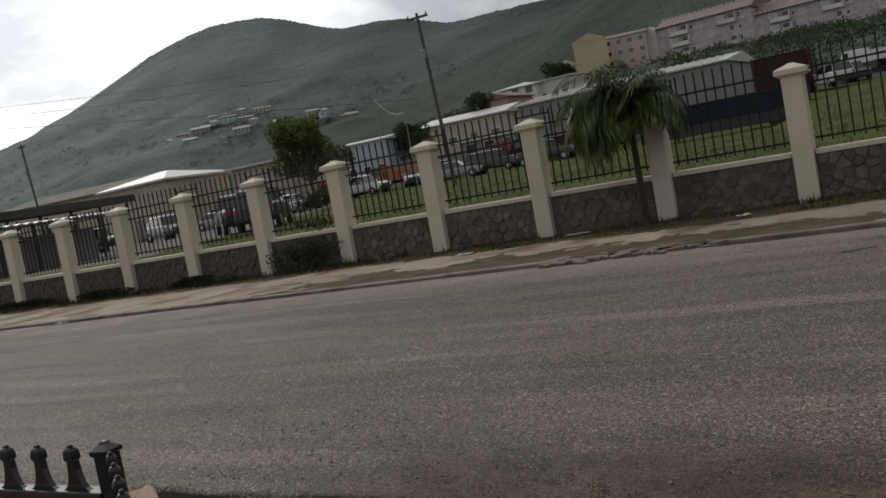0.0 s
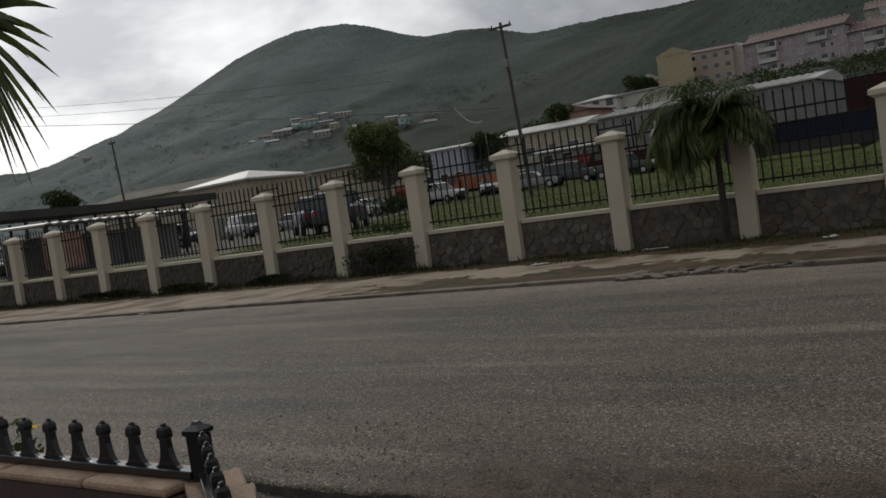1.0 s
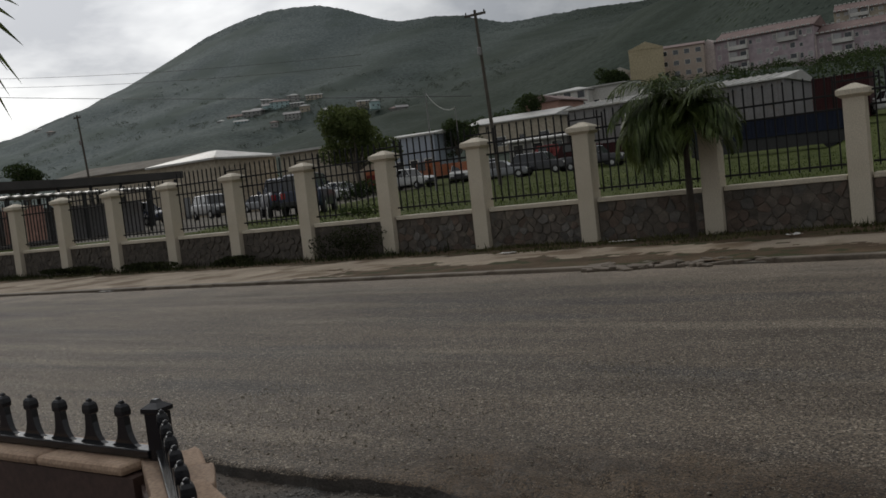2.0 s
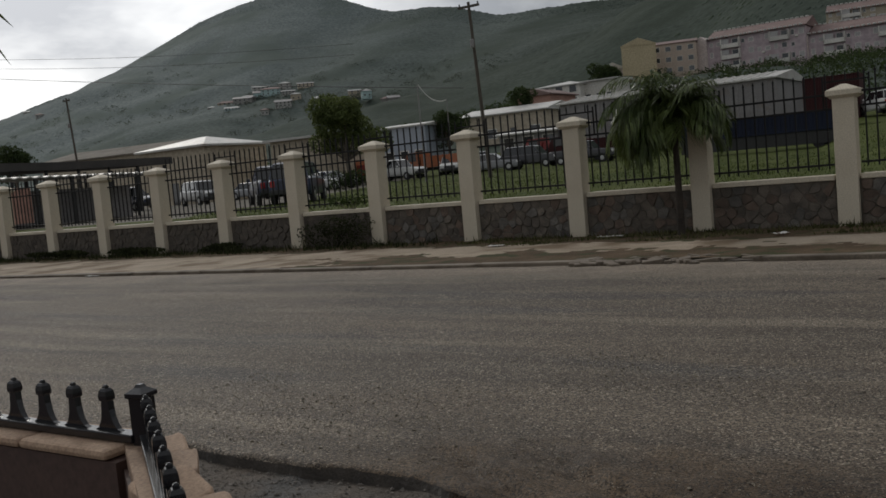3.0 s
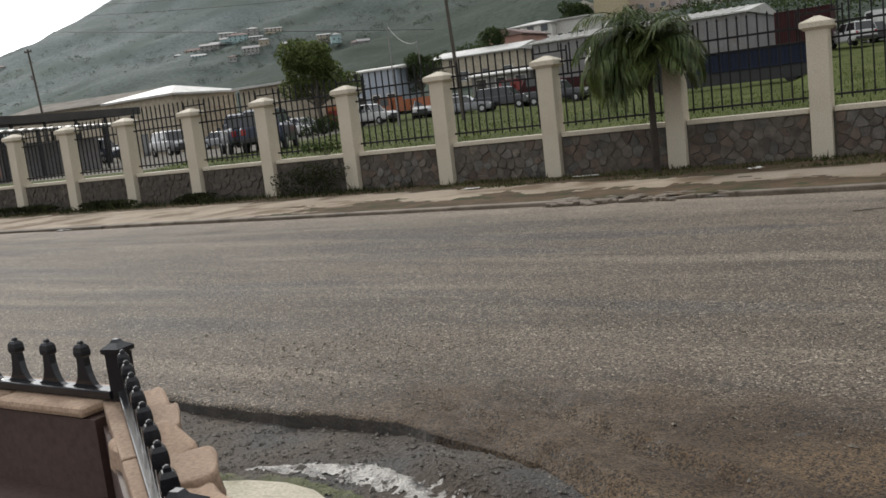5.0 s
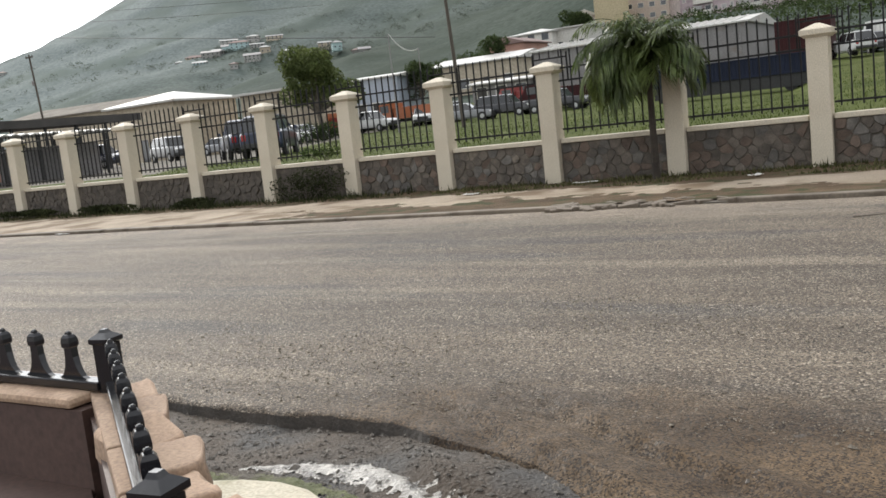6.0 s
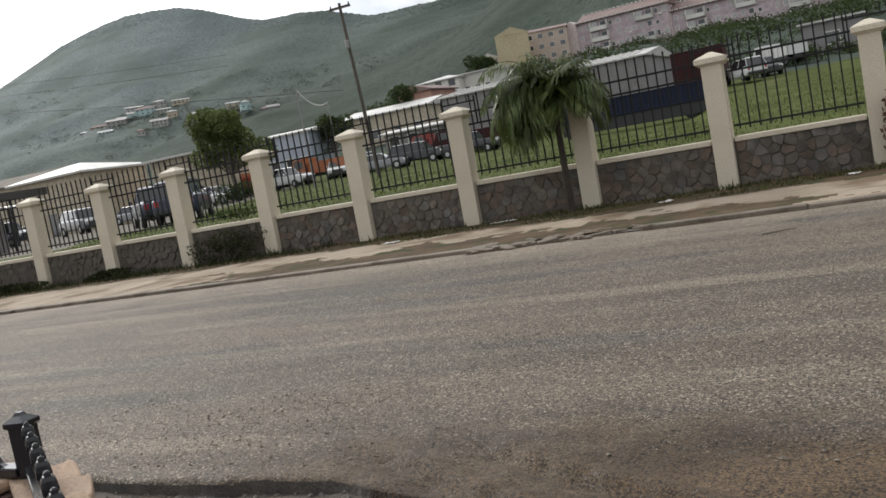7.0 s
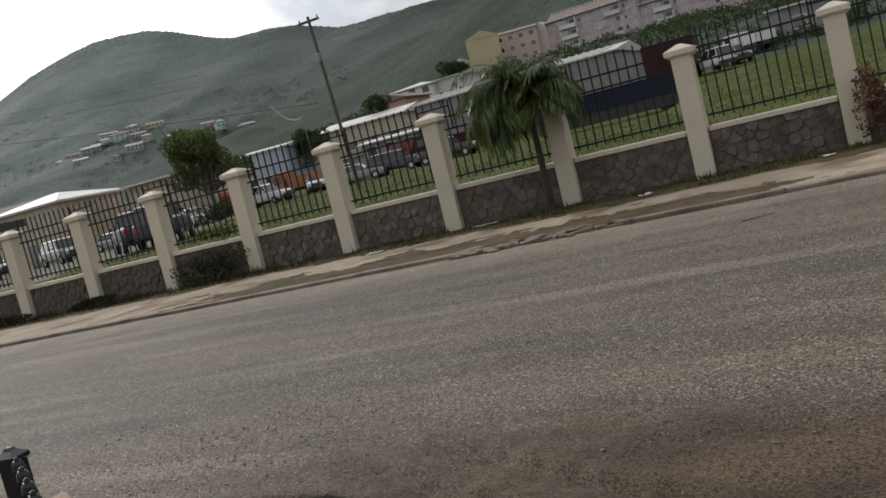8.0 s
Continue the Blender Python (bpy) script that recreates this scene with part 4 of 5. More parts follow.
rng = random.Random(21)
rows = []
for k in range(44):
    head = 137.5 * k + rng.uniform(-15, 15)
    rows.append((head, rng.uniform(0.65, 1.1), rng.uniform(0.75, 1.55), rng.uniform(0.9, 2.5), rng.uniform(0.24, 0.36), 40, 0.014))
for k in range(26):
    # the heavier side hangs out over the wall bay
    rows.append((rng.uniform(135, 240), rng.uniform(1.0, 1.75), rng.uniform(0.6, 1.4), rng.uniform(2.2, 3.5), rng.uniform(0.26, 0.38), 56, 0.013))
for k in range(5):
    rows.append((rng.uniform(-30, 30), rng.uniform(1.0, 1.35), rng.uniform(0.4, 0.9), rng.uniform(1.7, 2.4), rng.uniform(0.24, 0.32), 46, 0.013))
for k in range(24):
    # the older fronds hang down round the stem
    rows.append((rng.uniform(110, 255) if k % 8 else rng.uniform(-60, 60), rng.uniform(0.65, 1.15), rng.uniform(-0.2, 0.5), rng.uniform(0.9, 1.6), rng.uniform(0.28, 0.4), 40, 0.014))
rows += [(200, 0.95, 1.5, 0.5, 0.26, 30, 0.012), (20, 0.85, 1.5, 0.7, 0.26, 30, 0.012), (95, 0.8, 1.5, 0.6, 0.24, 26, 0.012), (170, 1.0, 1.35, 0.9, 0.28, 34, 0.012)]
make_palm((-6.6, 17.05, 0.05), 2.02, 0.058, rows, "young palm with dense drooping green fronds before a wall pier", 22)

# a fan palm beside the plot; one of its leaves reaches over the street
def fan_leaf(t, foot, hub, spread_from, spread_to, reach, seed):
    rng = random.Random(seed)
    foot, hub = Vector(foot), Vector(hub)
    away = (hub - foot).normalized()
    out = []
    count = 46
    for k in range(count):
        a = math.radians(spread_from + (spread_to - spread_from) * k / (count - 1) + rng.uniform(-3, 3))
        up = Vector((0, 0, 1))
        way = (away * math.cos(a) + up * math.sin(a) + Vector((0, rng.uniform(-0.25, 0.25), 0))).normalized()
        across = way.cross(Vector((0, 1, 0.2))).normalized()
        size = reach * rng.uniform(0.82, 1.06)
        pts, wide = [], []
        for u in range(6):
            v = u / 5
            pts.append(hub + way * size * v - up * 0.34 * size * v * v)
            wide.append(across * (0.006 + 0.025 * math.sin(math.pi * min(1, 0.15 + 0.85 * v) ** 0.9)) * (1 if u < 5 else 0.15))
        for u in range(5):
            out.append([pts[u] - wide[u], pts[u] + wide[u], pts[u + 1] + wide[u + 1], pts[u + 1] - wide[u + 1]])
    leaf = new("fan_leaf", soup("fan_leaf", out, PALM))
    leaf.parent = t
    bm = bmesh.new()
    mid = (foot + hub) / 2 + Vector((0, 0, 0.18))
    add_rod(bm, foot, mid, 0.02, 0.016, 6)
    add_rod(bm, mid, hub, 0.016, 0.012, 6)
    part("stalk", bm, PALM, leaf)


t = thing("palm_tree", (-8.1, 4.0, -0.1), "fan palm beside the road with broad pointed leaf segments", "palm tree")
bm = bmesh.new()
add_lathe(bm, [(0.13 - 0.03 * k / 14 + 0.008 * (k % 2), -0.1 + 2.9 * k / 14) for k in range(15)], 12)
part("trunk", bm, BARK, t)
fan_leaf(t, (0, 0, 2.75), (1.62, 0.05, 3.02), 40, -90, 0.78, 5)
for k, (x, y) in enumerate(((-1.2, 0.6), (-0.9, -1.0), (0.3, -1.3))):
    fan_leaf(t, (0, 0, 2.75), (x, y, 3.2), 60, -90, 0.7, 6 + k)

make_tree((-128.2, 80, height(-128, 80)), 12.2 - height(-128, 80), 3.3, 33, "small dark tree beyond the carport", 3200, 0.22, 0.4)
make_tree((-57.0, 88, height(-57, 88)), 8.9 - height(-57, 88), 2.6, 35, "dark round tree beside the sheet-clad hut", 3200, 0.16, 0.3)
make_tree((-60.3, 89, height(-60, 89)), 7.6 - height(-60, 89), 1.9, 36, "low dark tree beside the sheet-clad hut", 2000, 0.15, 0.3)
make_tree((-62.2, 116, height(-62, 116)), 13.2 - height(-62, 116), 2.2, 37, "slim dark tree among the slope houses", 2000, 0.2, 0.35)
make_tree((-69.3, 163, height(-69, 163)), 19.6 - height(-69, 163), 3.6, 38, "dark tree below the apartment houses", 3000, 0.26, 0.3)
make_tree((-50.2, 62, height(-50.2, 62) - 0.2), 7.9, 3.5, 31, "bushy green tree in the parking lot", 12000, 0.15, 0.3, LIGHT_LEAVES)


def make_bush(at, rx, ry, rz, seed, label, mat=WEEDS, count=900, size=0.05, name="shrub"):
    rng = random.Random(seed)
    t = thing(name, at, label, "shrub")
    bm = bmesh.new()
    clumps = []
    for k in range(7):
        tip = Vector((rng.uniform(-0.7, 0.7) * rx, rng.uniform(-0.6, 0.6) * ry, rng.uniform(0.35, 0.8) * rz))
        add_rod(bm, (tip.x * 0.2, tip.y * 0.2, -0.05), tip, 0.012, 0.004, 5)
        clumps.append((tuple(tip), (rx * 0.45, ry * 0.5, rz * 0.34)))
    part("stems", bm, BARK, t)
    ob = new("foliage", soup("foliage", leaf_crown(seed, clumps, count, size), mat))
    ob.parent = t
    return t


make_bush((-14.95, 17.35, 0.05), 1.25, 0.2, 0.72, 41, "loose dark weedy shrub against the stone wall", DARK_WEEDS, 1500, 0.032)
make_bush((-14.6, 17.76, 0.88), 0.6, 0.16, 0.32, 42, "dry weedy plant on top of the wall coping", count=420, size=0.035)
make_bush((-1.1, 17.2, 0.05), 0.34, 0.3, 1.15, 43, "small shrub with pinkish leaves beside a pier", leafy("pinkish_leaves", (0.08, 0.05, 0.03), (0.2, 0.11, 0.08), 3), 800, 0.045)
make_bush((-18.3, 17.3, 0.05), 0.9, 0.2, 0.2, 44, "weedy shrub at the foot of the wall", DARK_WEEDS, count=700)
make_bush((-21.6, 17.3, 0.05), 1.4, 0.2, 0.2, 45, "weedy shrub at the foot of the wall", DARK_WEEDS, count=1300)
make_bush((-25.4, 17.3, 0.05), 1.5, 0.2, 0.2, 46, "weedy shrub at the foot of the wall", DARK_WEEDS, count=1300)
make_bush((-34.5, 43, height(-34.5, 43)), 2.0, 1.0, 1.1, 47, "dark shrub standing in the grass field", LEAVES, 1500, 0.08)

# flowering plant at the cast railing
t = make_bush((-4.12, 2.8, 0.35), 0.1, 0.1, 0.55, 48, "thin plant with a yellow flower beside the cast-iron railing", WEEDS, 120, 0.022, "flowering_plant")
YELLOW_PETAL = material("yellow_petal", (0.7, 0.5, 0.02), (0.8, 0.62, 0.05), 20, 80, 0.6, bump=0)
bm = bmesh.new()
for k in range(7):
    a = 2 * math.pi * k / 7
    vs = [bm.verts.new((0.02, 0, 0.545)), bm.verts.new((0.02 + 0.025 * math.cos(a - 0.4), 0.025 * math.sin(a - 0.4), 0.555)), bm.verts.new((0.02 + 0.035 * math.cos(a), 0.035 * math.sin(a), 0.552)), bm.verts.new((0.02 + 0.025 * math.cos(a + 0.4), 0.025 * math.sin(a + 0.4), 0.555))]
    bm.faces.new(vs)
part("flower", bm, YELLOW_PETAL, t, "yellow flower")


def blades(name, count, area, tall, mat, label, seed, zfun, keep=None):
    rng = np.random.RandomState(seed)
    x, y = rng.uniform(area[0], area[1], count), rng.uniform(area[2], area[3], count)
    if keep is not None:
        ok = keep(x, y, rng)
        x, y = x[ok], y[ok]
    z = zfun(x, y)
    n_ = len(x)
    a, h = rng.uniform(0, 6.3, n_), tall * rng.lognormal(0, 0.35, n_)
    w, ln = 0.012 + 0.03 * h, rng.uniform(-0.5, 0.5, (n_, 2)) * h[:, None]
    base = np.stack([x, y, z - 0.02], -1)
    side_ = np.stack([np.cos(a) * w, np.sin(a) * w, 0 * a], -1)
    tip = base + np.stack([ln[:, 0], ln[:, 1], h], -1)
    ob = new(name, soup(name, np.stack([base - side_, base + side_, tip], 1), mat))
    return tagged(ob, label, "grass", kind="stuff")


blades("grass", 90000, (-40, 6, 18.3, 70), 0.065, BLADES, "rough green grass of the field behind the wall", 51, land_rough, lambda x, y, r: (r.uniform(0, 1, len(x)) < np.clip(1.2 - (y - 18) / 30, 0.25, 1)) & (x > -25 - (y - 22) * 0.5))
blades("grass", 13000, (-46, 4, 16.5, 17.62), 0.06, DRY_WEEDS, "weeds and grass at the foot of the street wall", 52, lambda x, y: 0 * x + 0.035, lambda x, y, r: r.uniform(0, 1, len(x)) < np.clip((y - 16.5) * 0.9, 0, 1) * (0.35 + 0.65 * (np.sin(x * 1.7) > -0.3)))
blades("grass", 12000, (-48, -12, 16.4, 17.6), 0.12, DARK_WEEDS, "dark tall weeds along the far stretch of the wall", 54, lambda x, y: 0 * x + 0.035, lambda x, y, r: r.uniform(0, 1, len(x)) < np.clip((y - 16.4) * 0.8, 0, 1) * (0.3 + 0.7 * (np.sin(x * 1.3 + 2 * np.sin(x * 0.37)) > -0.2)))
blades("grass", 7000, (-11, 4, 15.9, 17.5), 0.05, DRY_WEEDS, "sparse weeds on the dusty pavement", 53, lambda x, y: 0 * x + 0.065, lambda x, y, r: np.sin(x * 2.1 + 3 * np.sin(y * 1.7)) > 0.25)


# wooded slopes between the buildings, too many crowns to count
def woods(name, spots, label, seed, mat=LEAVES):
    rng = np.random.RandomState(seed)
    out = []
    for x, y, r, count, z in spots:
        for _ in range(int(count * 2.2)):
            d = rng.normal(size=3)
            d /= np.linalg.norm(d)
            d[2] = abs(d[2])
            lump = 1 + 0.25 * math.sin(5 * d[0] + x) * math.sin(4 * d[1] + y)
            p = np.array([x, y, z - 0.1 * r]) + d * r * rng.uniform(0.7, 1.05) * lump * np.array([1, 1, 0.9])
            a, b = rng.normal(size=3), rng.normal(size=3)
            s = r * 0.1 * rng.uniform(0.6, 1.4)
            a, b = a / np.linalg.norm(a) * s, b / np.linalg.norm(b) * s * 0.7
            out.append([p - a, p + b, p + a, p - b])
    ob = new(name, soup(name, out, mat))
    return tagged(ob, label, "woods", kind="stuff")


rng = random.Random(61)
spots = []
for k in range(260):
    x = rng.uniform(-115, 60)
    y = rng.uniform(140, 238)
    r = rng.uniform(1.5, 2.8)
    spots.append((x, y, r, 60, height(x, y)))
for k in range(40):
    x, y = -74 + 3.4 * k, 246
    spots.append((x, y - 8, rng.uniform(1.6, 2.8), 70, height(x, y - 8)))
for k in range(130):
    x, y = rng.uniform(-80, 40), rng.uniform(60, 150)
    y += 40
    if -80 < x < -52 and y < 162:
        continue
    spots.append((x, y, rng.uniform(1.4, 2.6), 60, height(x, y)))
for k in range(150):
    x, y = rng.uniform(-260, -70), rng.uniform(95, 290)
    spots.append((x, y, rng.uniform(1.8, 3.6), 50, height(x, y)))
for k in range(34):
    x = rng.uniform(-20, 16)
    y = rng.uniform(94, 110)
    spots.append((x, y, rng.uniform(1.2, 2.2), 90, height(x, y)))
woods("scrub", spots, "dark green scrub and trees on the slope below the town", 62)
spots = []
for k in range(520):
    x, y = rng.uniform(-980, -380), rng.uniform(380, 800)
    spots.append((x, y, rng.uniform(2.5, 5.5), 26, height(x, y) + 1))
for x, y in [(-690, 717), (-656, 716), (-628, 717), (-659, 698), (-627, 689), (-676, 682), (-671, 669), (-691, 667), (-660, 642), (-700, 654), (-597, 647), (-533, 676), (-503, 655), (-420, 580), (-604, 674), (-555, 651)]:
    for k in range(4):
        px, py = x + rng.uniform(-14, 14), y - rng.uniform(7, 12)
        spots.append((px, py, rng.uniform(2.2, 4.2), 70, height(px, py) + 0.8))
for x, y in [(-745 + 9.5 * k, 652 + 3 * (k % 5)) for k in range(26)] + [(-750 + 8 * k, 678 + 2 * (k % 7)) for k in range(30)]:
    spots.append((x, y, rng.uniform(3, 5), 40, height(x, y) + 1.5))
woods("scrub", spots, "scrub and trees round the hillside houses", 63, HAZY_LEAVES)

# tree canopy over the mountain: low domes, each with its own size and wobble
crng = np.random.RandomState(64)
n_ = 70000
cy = 330 + 720 * crng.uniform(0, 1, n_) ** 0.62
cx = crng.uniform(-2.1, 0.55, n_) * cy
seen = (cy > 955) | (cx / cy > -0.27 + crng.normal(0, 0.03, n_))
cx, cy = cx[seen], cy[seen]
n_ = len(cx)
cr = crng.uniform(0.9, 2.3, n_) * (0.6 + 0.4 * smooth01((cy - 330) / 300))
SIDES = 6
turn_ = crng.uniform(0, 6.3, n_)


def draped(dx, dy, up):
    """Points beside the crowns' centres, set over the slope they stand on."""
    return np.stack([cx + dx, cy + dy, land_rough(cx + dx, cy + dy) + cr * up], -1)


rings = []
for wide, up in ((1.0, -0.1), (0.75, 0.2)):
    ring_ = []
    for k in range(SIDES):
        ang_ = turn_ + 2 * math.pi * k / SIDES
        w_ = cr * wide * crng.uniform(0.75, 1.2, n_)
        ring_.append(draped(np.cos(ang_) * w_, np.sin(ang_) * w_, up + crng.uniform(-0.05, 0.05, n_)))
    rings.append(np.stack(ring_, 1))
peak = draped(0 * cx, 0 * cy, crng.uniform(0.28, 0.45, n_))[:, None]
verts = np.concatenate([rings[0], rings[1], peak], 1)
faces = [(k, (k + 1) % SIDES, SIDES + (k + 1) % SIDES, SIDES + k) for k in range(SIDES)]
caps = [(SIDES + k, SIDES + (k + 1) % SIDES, 2 * SIDES) for k in range(SIDES)]
per = 2 * SIDES + 1
offs = (np.arange(n_) * per)[:, None, None]
me = bpy.data.meshes.new("forest")
me.from_pydata(verts.reshape(-1, 3).tolist(), [], (np.array(faces)[None] + offs).reshape(-1, 4).tolist() + (np.array(caps)[None] + offs).reshape(-1, 3).tolist())
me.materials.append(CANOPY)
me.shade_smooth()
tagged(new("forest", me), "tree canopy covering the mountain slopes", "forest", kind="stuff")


# ---- buildings ----
def add_window(t, wall_ob, x, z, w, h, y, mat=PANE, frame_mat=WHITEWASH):
    """A window on the wall face y (facing -y): frame with a pane set back in it."""
    bm = bmesh.new()
    f = 0.09
    for b in ((x - w / 2 - f, x - w / 2, z, z + h), (x + w / 2, x + w / 2 + f, z, z + h), (x - w / 2 - f, x + w / 2 + f, z + h, z + h + f), (x - w / 2 - f, x + w / 2 + f, z - f, z)):
        add_box(bm, b[0], b[1], y - 0.06, y + 0.05, b[2], b[3])
    win = part("window", bm, frame_mat, t)
    part("pane", boxed(x - w / 2, x + w / 2, y - 0.03, y + 0.02, z, z + h), mat, win, "dark window pane")


def make_house(at, w, d, h, roof_h, wall_mat, roof_mat, label, turn=0.0, windows=3, roof="hip", storeys=1, name="house", over=0.5, group="", door=True, frame_mat=WHITEWASH):
    t = thing(name, at, label, "house", group, turn)
    wall_ob = part("wall", boxed(-w / 2, w / 2, 0, d, -2.0, h), wall_mat, t)
    bm = bmesh.new()
    o = over
    e = [(-w / 2 - o, -o), (w / 2 + o, -o), (w / 2 + o, d + o), (-w / 2 - o, d + o)]
    ins = min(d / 2 + o, w / 2 + o) * 0.96
    if roof == "hip":
        top = [(-w / 2 - o + ins, d / 2 - 0.05), (w / 2 + o - ins, d / 2 - 0.05), (w / 2 + o - ins, d / 2 + 0.05), (-w / 2 - o + ins, d / 2 + 0.05)]
        add_loft(bm, [[(x, y, h) for x, y in e], [(x, y, h + 0.18) for x, y in e], [(x, y, h + roof_h) for x, y in top]])
    elif roof == "gable":
        add_loft(bm, [[(x, -o, h), (x, -o, h + 0.15), (x, d / 2, h + roof_h), (x, d + o, h + 0.15), (x, d + o, h)] for x in (-w / 2 - o, w / 2 + o)])
    elif roof == "end":
        add_loft(bm, [[(-w / 2 - o, y, h), (-w / 2 - o, y, h + 0.15), (0, y, h + roof_h), (w / 2 + o, y, h + 0.15), (w / 2 + o, y, h)] for y in (-o, d + o)])
    else:
        add_loft(bm, [[(x, y, h) for x, y in e], [(x, y, h + 0.2) for x, y in e[:2]] + [(x, y, h + 0.2 + roof_h) for x, y in e[2:]]])
    part("roof", bm, roof_mat, t)
    for s in range(storeys):
        for k in range(windows):
            x = -w / 2 + w * (k + 0.5) / windows
            if door and s == 0 and k == windows // 2:
                part("door", boxed(x - 0.45, x + 0.45, -0.04, 0.06, 0.0, 2.05), PANE, t, "dark door")
                continue
            add_window(t, wall_ob, x, 0.9 + s * h / storeys, min(1.3, w / windows * 0.5), 1.15, 0.0, frame_mat=frame_mat)
    return t


# the grey shed behind the trailers, with ribbed sides and a pale ribbed roof
def make_shed(x0, x1, y, depth, z0, eave, label):
    t = thing("shed", (x0, y, z0), label, "shed")
    w = x1 - x0
    bm = bmesh.new()
    outline = []
    ribs = int(w / 0.55)
    for k in range(ribs):
        a = w * k / ribs
        outline += [(a, 0.0), (a + 0.27 * w / ribs / 0.55, 0.0), (a + 0.3 * w / ribs / 0.55, -0.05), (a + 0.52 * w / ribs / 0.55, -0.05)]
    outline += [(w, 0.0), (w, depth), (0, depth)]
    add_loft(bm, [[(x, yy, z) for x, yy in outline] for z in (-0.5, eave)])
    part("wall", bm, GREY_SHEET, t)
    bm = bmesh.new()
    add_loft(bm, [[(x, -0.35, eave - 0.06), (x, -0.35, eave + 0.08), (x, depth / 2, eave + 0.95), (x, depth + 0.35, eave + 0.08), (x, depth + 0.35, eave - 0.06)] for x in (-0.3, w + 0.3)])
    roof_ob = part("roof", bm, WHITE_ROOF, t, "pale metal roof")
    rib = bmesh.new()
    add_loft(rib, [[(x, -0.37, eave + 0.04), (x, -0.37, eave + 0.16), (x, depth / 2, eave + 1.03), (x, depth / 2, eave + 0.9)] for x in (-0.07, 0.07)])
    me = mesh_of("roof_rib", rib, WHITE_ROOF)
    for k in range(int(w / 0.8)):
        ob = new("roof_rib", me)
        ob.parent = roof_ob
        ob.location = (0.3 + 0.8 * k, 0, 0)
    return t


make_shed(-43, -21.5, 88, 12, height(-30, 88) - 0.2, 7.65 - height(-30, 88) + 0.2, "long grey ribbed metal shed with a pale roof")

make_house((-70.0, 60, height(-70, 60)), 8.8, 8.0, 6.15 - height(-70, 60), 1.2, BEIGE, WHITE_ROOF, "low depot with a pale hipped metal roof", 0, 3, "hip", name="depot")
make_house((-58.6, 65, height(-58, 65)), 6.6, 8, 6.0 - height(-58, 65), 0.35, BEIGE, WHITE_ROOF, "low annex with a shallow pale roof", 4, 2, "flat", name="annex")
make_house((-97, 72, height(-97, 72)), 19.5, 12, 7.3 - height(-97, 72), 1.5, BEIGE, DULL_ROOF, "beige building with a dull tan gabled roof", 9, 4, "gable")

# the open dark-roofed carport on posts
t = thing("carport", (-53.0, 37, height(-53, 37)), "long open carport with a dark sagging roof on posts", "carport", turn=94)
bm = bmesh.new()
n_ = 12
add_loft(bm, [[(-9 + 18 * k / n_, y, 3.1 + 0.2 * abs(k / n_ - 0.5) + z) for y, z in ((0, 0), (0, 0.5), (6, 0.6), (6, 0.1))] for k in range(n_ + 1)])
part("roof", bm, DARK_ROOF, t)
for k in range(8):
    for y in (0.3, 5.7):
        part("post", boxed(-8.8 + 2.45 * k, -8.65 + 2.45 * k, y - 0.07, y + 0.07, -0.2, 3.15), PLASTIC, t)

t = thing("lean_to", (-37.3, 27.4, height(-37, 27)), "long low lean-to with a pale scalloped sheet roof and dark panels", "lean-to", turn=102)
bm = bmesh.new()
n_ = 40
add_loft(bm, [[(-5.6 + 11.2 * k / n_, y, 2.02 + 0.06 * (k % 2) + z) for y, z in ((0, 0), (0, 0.06), (3, 0.12), (3, 0.04))] for k in range(n_ + 1)])
part("roof", bm, WHITE_ROOF, t, "pale scalloped sheet roof")
part("back_panel", boxed(-5.5, 5.5, 2.6, 2.7, -0.1, 1.6), GREY_SHEET, t)
part("rusty_panel", boxed(-5.5, -3.4, 0.3, 0.36, 0.2, 1.7), SALMON, t, "rust-red sheet panel")
for k in range(6):
    part("post", boxed(-5.4 + 2.1 * k, -5.3 + 2.1 * k, 0.1, 0.2, -0.1, 2.05), PLASTIC, t)

make_house((-61, 85, height(-61, 85)), 5.8, 5, 7.2 - height(-61, 85), 0.5, PALE_BLUE, WHITE_ROOF, "pale blue sheet-clad hut with a light gable roof", 3, 3, "gable", door=False)
make_house((-48, 90, height(-48, 90)), 7.0, 5, 5.2 - height(-48, 90), 0.5, GREY_SHEET, WHITE_ROOF, "low hut with a silvery sheet roof", 3, 3, "gable", door=False)
make_house((-62.3, 110, height(-62, 110)), 13, 9, 9.0 - height(-62, 110), 1.2, BEIGE, WHITE_ROOF, "long low beige building with a pale metal roof", 2, 4, "gable")
make_house((-67.6, 130, height(-67, 130)), 5.8, 9, 12.5 - height(-67, 130), 1.2, SALMON, RED_ROOF, "salmon house with a red-brown gable roof", 0, 2, "end")
make_house((-72.8, 150, height(-73, 150)), 8.0, 9, 15.3 - height(-73, 150), 1.1, WHITEWASH, WHITE_ROOF, "white two-storey house with a pale hipped roof", 0, 3, "hip", 2)
make_house((-66.2, 152, height(-66, 152)), 6.0, 7, 15.6 - height(-66, 152), 0.4, WHITEWASH, WHITE_ROOF, "white veranda house with a pale flat roof", 0, 3, "flat")
make_house((-96.4, 232, height(-96, 232)), 6.0, 10, 5.0, 1.8, PALE_PINK, WHITE_ROOF, "small pale house with a light gable roof", 30, 2, "end", 2)
make_house((-87.3, 228, 22.6), 8.6, 10, 7.5, 1.9, YELLOW, YELLOW, "ochre gabled apartment house with a blank end wall", 21, 0, "end", 3, "apartment_house", 0.1, door=False)
make_house((-82.6, 241, 22.4), 11.5, 11, 8.3, 1.4, PEACH, RED_ROOF, "peach three-storey apartment house", 16, 4, "gable", 3, "apartment_house", 0.3, door=False)
